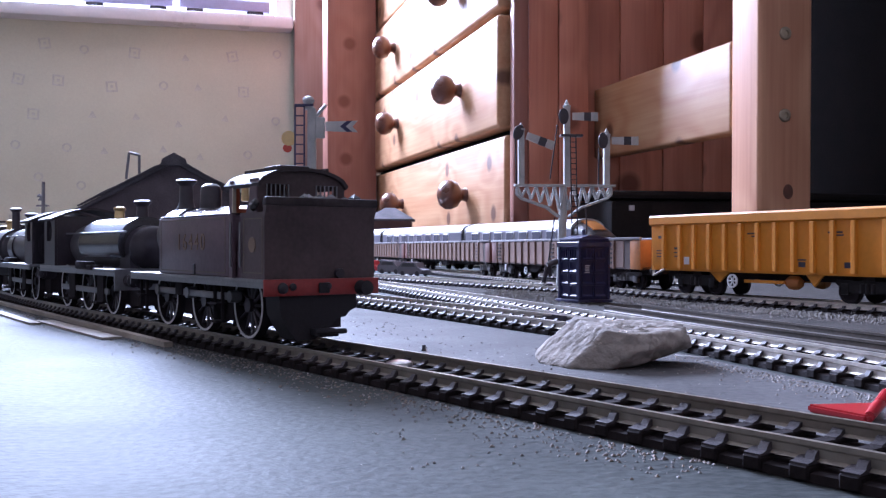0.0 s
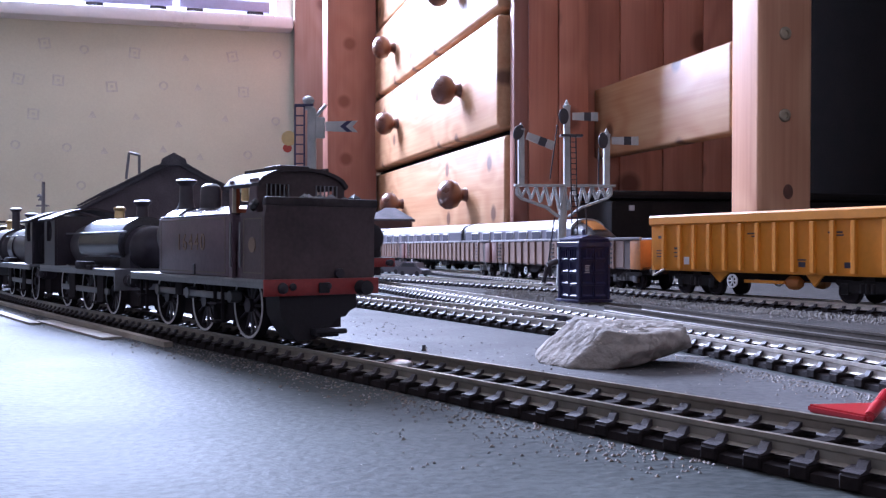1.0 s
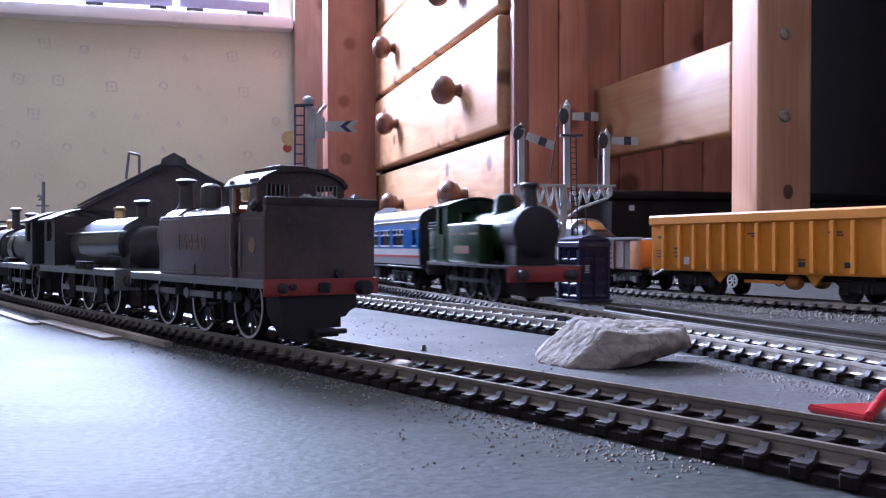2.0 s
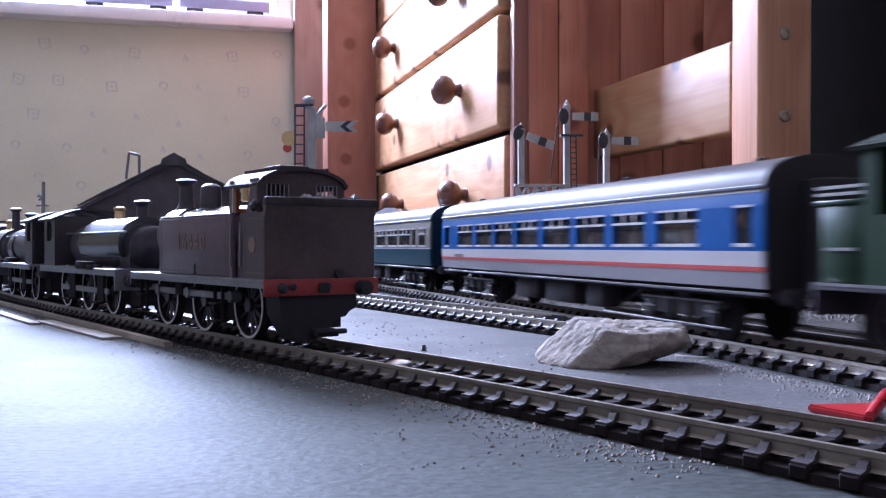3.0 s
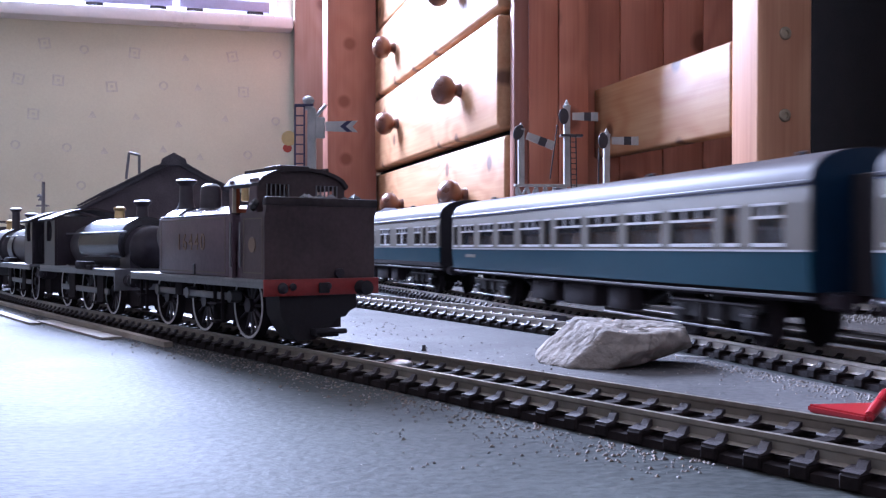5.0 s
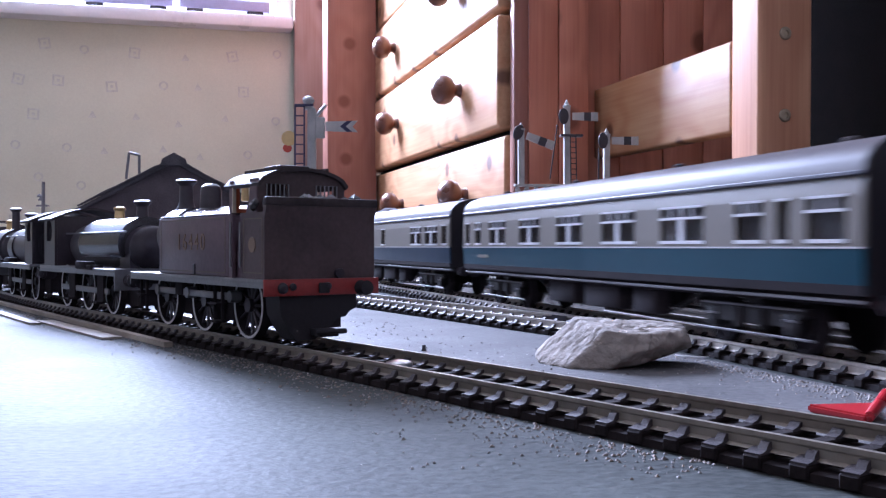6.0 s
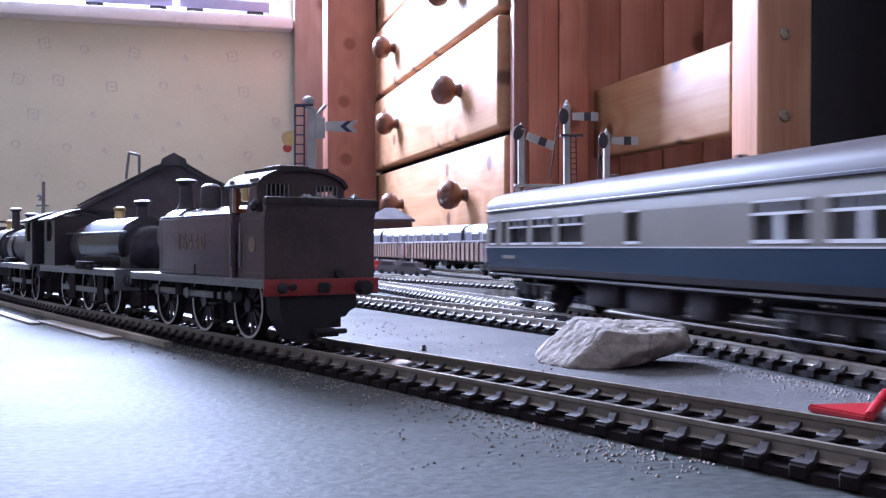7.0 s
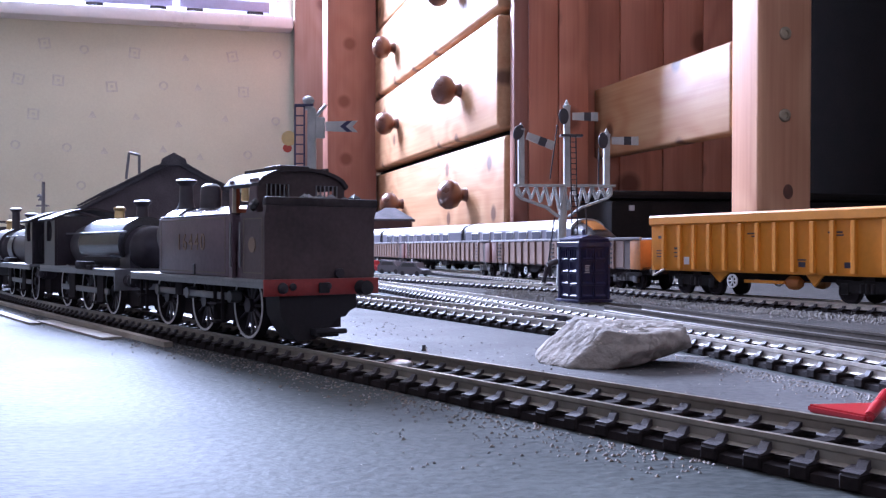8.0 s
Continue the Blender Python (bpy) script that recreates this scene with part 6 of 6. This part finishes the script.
def build_clutter():
    # red plastic piece at the edge
    bm = B()
    prism(bm, [(66.8, 174.5), (72.4, 162.8), (74.2, 163.4), (80.2, 176.4)], "Z", 0.2, 1.6)
    bmesh.ops.bevel(bm, geom=list(bm.edges), offset=0.35, segments=2, affect="EDGES")
    tube(bm, (73.4, 163.4, 1.3), (81.0, 173.5, 3.4), 0.9, 1.2, seg=12)
    tube(bm, (81.0, 173.5, 3.4), (96.0, 188.0, 4.2), 1.2, 1.0, seg=12)
    solid("red_clip", bm, M["red_plastic"], "bright red plastic clip lying on the board", "clip")
    # bright disc between the rails
    p = near_point(112, -6)
    bm = B()
    lathe(bm, [(2.9, 0), (3.1, 0.3), (3.0, 0.9), (2.0, 1.3), (0.2, 1.4)], (p.x, p.y, 4.2), "Z", 20)
    solid("metal_disc", bm, M["steel"], "small shiny metal disc lying on the track", "disc")
    bm = B()
    lathe(bm, [(0.75, 0), (0.7, 0.4), (0.55, 0.9), (0.6, 1.7), (0.2, 1.9)], (-5.6, 277, 0.1), "Z", 10)
    solid("peg", bm, M["black"], "tiny black peg standing on the board", "peg")
    # timber strips beside the track
    for s0, s1, a, w, hh in ((219, 520, -18.2, 2.6, 1.7), (255, 345, -24.0, 6.5, 0.8), (330, 470, -30, 4, 0.9)):
        bm = B()
        p, q = near_point(s0, a), near_point(s1, a + 0.6)
        n = Vector(((q - p).y, -(q - p).x)).normalized() * w / 2
        prism(bm, [tuple(p + n), tuple(q + n), tuple(q - n), tuple(p - n)], "Z", 0.1, hh)
        solid("timber_strip", bm, M["timber"], "thin pale timber strip lying beside the track", "timber strip", group="timber strips")
    # crumbs and grains on the board
    rnd = random.Random(11)
    for nm, mt, count, lo, hi, label in (("grit", M["grit"], 5200, 0.12, 0.48, "loose grey grit scattered over the board"), ("crumbs", M["crumb"], 4200, 0.10, 0.62, "pale crumbs scattered along the track"), ("gravel", M["ballast"], 420, 0.2, 0.6, "pale gravel along the running line"), ("dark_specks", M["speck"], 460, 0.2, 0.8, "dark specks on the board"), ("dust_flakes", M["flake"], 900, 0.15, 0.8, "pale dust and paint flakes between the tracks")):
        verts, faces = [], []
        for i in range(count):
            if nm == "gravel":
                c = on_line(rnd.uniform(60, 330)) + Vector((-18 - abs(rnd.gauss(0, 6)), 0))
            elif nm == "dust_flakes" or (nm == "dark_specks" and i > 60):
                dd = rnd.uniform(225, 480)
                c = Vector((60 - 0.52 * (dd - 225) - rnd.uniform(0, 75), dd))
            elif nm == "crumbs" or rnd.random() < 0.9:
                c = near_point(rnd.uniform(20, 420), rnd.choice((-1, 1)) * (12.8 + abs(rnd.gauss(0, 7))))
                if rnd.random() < 0.4:
                    c = on_line(rnd.uniform(80, 420)) + Vector((-17 - abs(rnd.gauss(0, 6)), 0))
            else:
                dd = 130 + 420 * rnd.random() ** 1.3
                c = Vector((rnd.uniform(-0.1, 0.48) * dd, dd))
            r = rnd.uniform(lo, hi)
            k = len(verts)
            for dx, dy, dz in ((1, 0, 0), (-0.5, 0.87, 0), (-0.5, -0.87, 0), (0.1, 0, 0.6)):
                verts.append(((c.x + dx * r * rnd.uniform(0.6, 1.2)) * MM, (c.y + dy * r * rnd.uniform(0.6, 1.2)) * MM, (0.05 + dz * r * (0.25 if nm == "dust_flakes" else 1.0)) * MM))
            faces += [(k, k + 1, k + 3), (k + 1, k + 2, k + 3), (k + 2, k, k + 3), (k + 2, k + 1, k)]
        me = bpy.data.meshes.new(nm)
        me.from_pydata(verts, [], faces)
        me.materials.append(mt)
        tagged(new(nm, me), label, "grit", kind="stuff")
    # loop of wire by the second line, and a fibre by the running line
    bm = B()
    pts = [Vector((7 + 5.0 * math.cos(a), 397 + 4.0 * math.sin(a), 3.2 + 0.8 * math.sin(a * 2))) for a in [k * 0.42 for k in range(14)]]
    for a, b in zip(pts, pts[1:]):
        tube(bm, a, b, 0.35, seg=6)
    solid("wire_loop", bm, M["timber"], "loop of thin pale wire lying on the sleepers", "wire")
    bm = B()
    pts = [Vector((64 + 0.9 * k, 262 - 0.5 * k - 0.10 * k * (9 - k) * 0.6, 0.6)) for k in range(10)]
    for a, b in zip(pts, pts[1:]):
        tube(bm, a, b, 0.22, seg=6)
    solid("fibre", bm, M["fibre"], "short white fibre lying on the board", "fibre")


def build_glare_strip():
    """Paler sheet on the board between the siding and the running line: painted glare."""
    near = [near_point(q, 13.2) for q in range(-20, 340, 30)]
    far = [Vector((-172, 714)), Vector((40, 315.6))] + [on_line(q) + Vector((-14, -4)) for q in (240, 200, 160, 120, 80, 50)]
    bm = B()
    prism(bm, [tuple(q) for q in near + far], "Z", 0.0, 0.1)
    solid("glare_strip", bm, M["dusty"], "paler grey sheet standing in for glare between the tracks", "ground", kind="structure", smooth=None)


def build_ballast():
    """Dark scenic ground between the running line and the sidings, with loose stones."""
    bm = B()
    edge = [on_line(q) + Vector((14.5, 3.5)) for q in range(60, 720, 30)]
    back = [(60, 1260), (180, 1200), (420, 1000), (650, 700), (650, 330), (420, 60), (230, 20)]
    prism(bm, [tuple(q) for q in edge] + back, "Z", 0.0, 0.28)
    solid("scenic_ground", bm, M["scenic"], "dark grey textured scenic ground between the tracks", "ground", kind="structure", smooth=None)
    rnd = random.Random(21)
    verts, faces = [], []
    for i in range(15000):
        t = rnd.random()
        if i % 3 == 0:
            c = Vector((58 + rnd.gauss(0, 16), 590 + rnd.gauss(0, 45)))
        else:
            j = rnd.uniform(0, 5.99)
            p = FAR_LINE[int(j)].lerp(FAR_LINE[int(j) + 1], j % 1)
            c = p + Vector((-30 + rnd.gauss(0, 9), -15 + rnd.gauss(0, 5)))
        r = rnd.uniform(0.4, 1.0)
        z = rnd.uniform(0, 1.2)
        k = len(verts)
        for dx, dy, dz in ((1, 0, 0), (-0.5, 0.87, 0), (-0.5, -0.87, 0), (rnd.uniform(-0.4, 0.4), rnd.uniform(-0.4, 0.4), rnd.uniform(0.4, 0.9))):
            verts.append(((c.x + dx * r * rnd.uniform(0.6, 1.2)) * MM, (c.y + dy * r * rnd.uniform(0.6, 1.2)) * MM, (z + dz * r) * MM))
        faces += [(k, k + 1, k + 3), (k + 1, k + 2, k + 3), (k + 2, k, k + 3), (k + 2, k + 1, k)]
    me = bpy.data.meshes.new("ballast")
    me.from_pydata(verts, [], faces)
    me.materials.append(M["ballast"])
    tagged(new("ballast", me), "loose grey ballast stones beside the sidings", "ballast", kind="stuff")


def build_sill_stock():
    for a in (-135, 75):
        e = thing("stored_coach", "model coach stored on the window sill, lilac from painted bloom", "model coach", room(a, 2195, 492), group="stock on the sill")
        bm = B()
        box(bm, -98, 98, -15, 15, 9, 30, 1)
        part("body", bm, M["lavender"], e)
        bm = B()
        prism(bm, [(-15 * math.cos(math.pi * i / 10), 30 + 7 * math.sin(math.pi * i / 10)) for i in range(11)], "X", -98, 98)
        part("roof", bm, M["lavender"], e)
        for bx in (-66, 66):
            bogie_frame(e, bx)


def motions():
    for ob, offset, base in TRAIN:
        walk(ob, vehicle_rows(offset, base))


build_room()
build_board()
build_furniture()
build_tank_engine()
build_side_engine(157 + 106 + 13, "saddle_tank_engine", "glossy black model saddle tank engine behind the first engine", 43.0, 8.8, True)
build_side_engine(157 + 106 + 13 + 122, "black_tank_engine", "black model tank engine standing cab first on the siding", 43.5, 9.4, False, 180)
build_side_engine(157 + 106 + 13 + 122 + 117, "black_tank_engine", "dark model tank engine with a tall chimney, last in line", 48.0, 9.8, False)
build_train()
build_yellow_wagon()
build_brown_wagon(312, 88, "short brown open wagon with orange ends on the siding", "tank_orange")
build_brown_wagon(441, 166, "dusty brown ribbed open bogie wagon on the siding")
build_brown_wagon(691, 318, "long dusty brown ribbed open bogie wagon on the siding")
build_brown_wagon(1012, 310, "long dusty brown ribbed open bogie wagon on the siding")
build_white_coaches()
build_police_box()
build_bracket_signal()
build_distant_signal()
build_shed()
build_far_post()
build_hut()
build_car(-86, 1130, -40, "red_plastic", "small red model car parked by the tracks")
build_car(-112, 1170, -30, "hut_red", "small dull red model car parked by the tracks")
build_car(-57, 1075, -38, "car_grey", "small grey model car parked by the tracks")
build_car(-66, 1150, -45, "car_grey", "small grey model car parked by the tracks")
build_car(-30, 985, -42, "car_grey", "small grey model car parked by the tracks")
build_stone()
build_clutter()
build_sill_stock()
build_glare_strip()
build_ballast()
build_tracks()
motions()
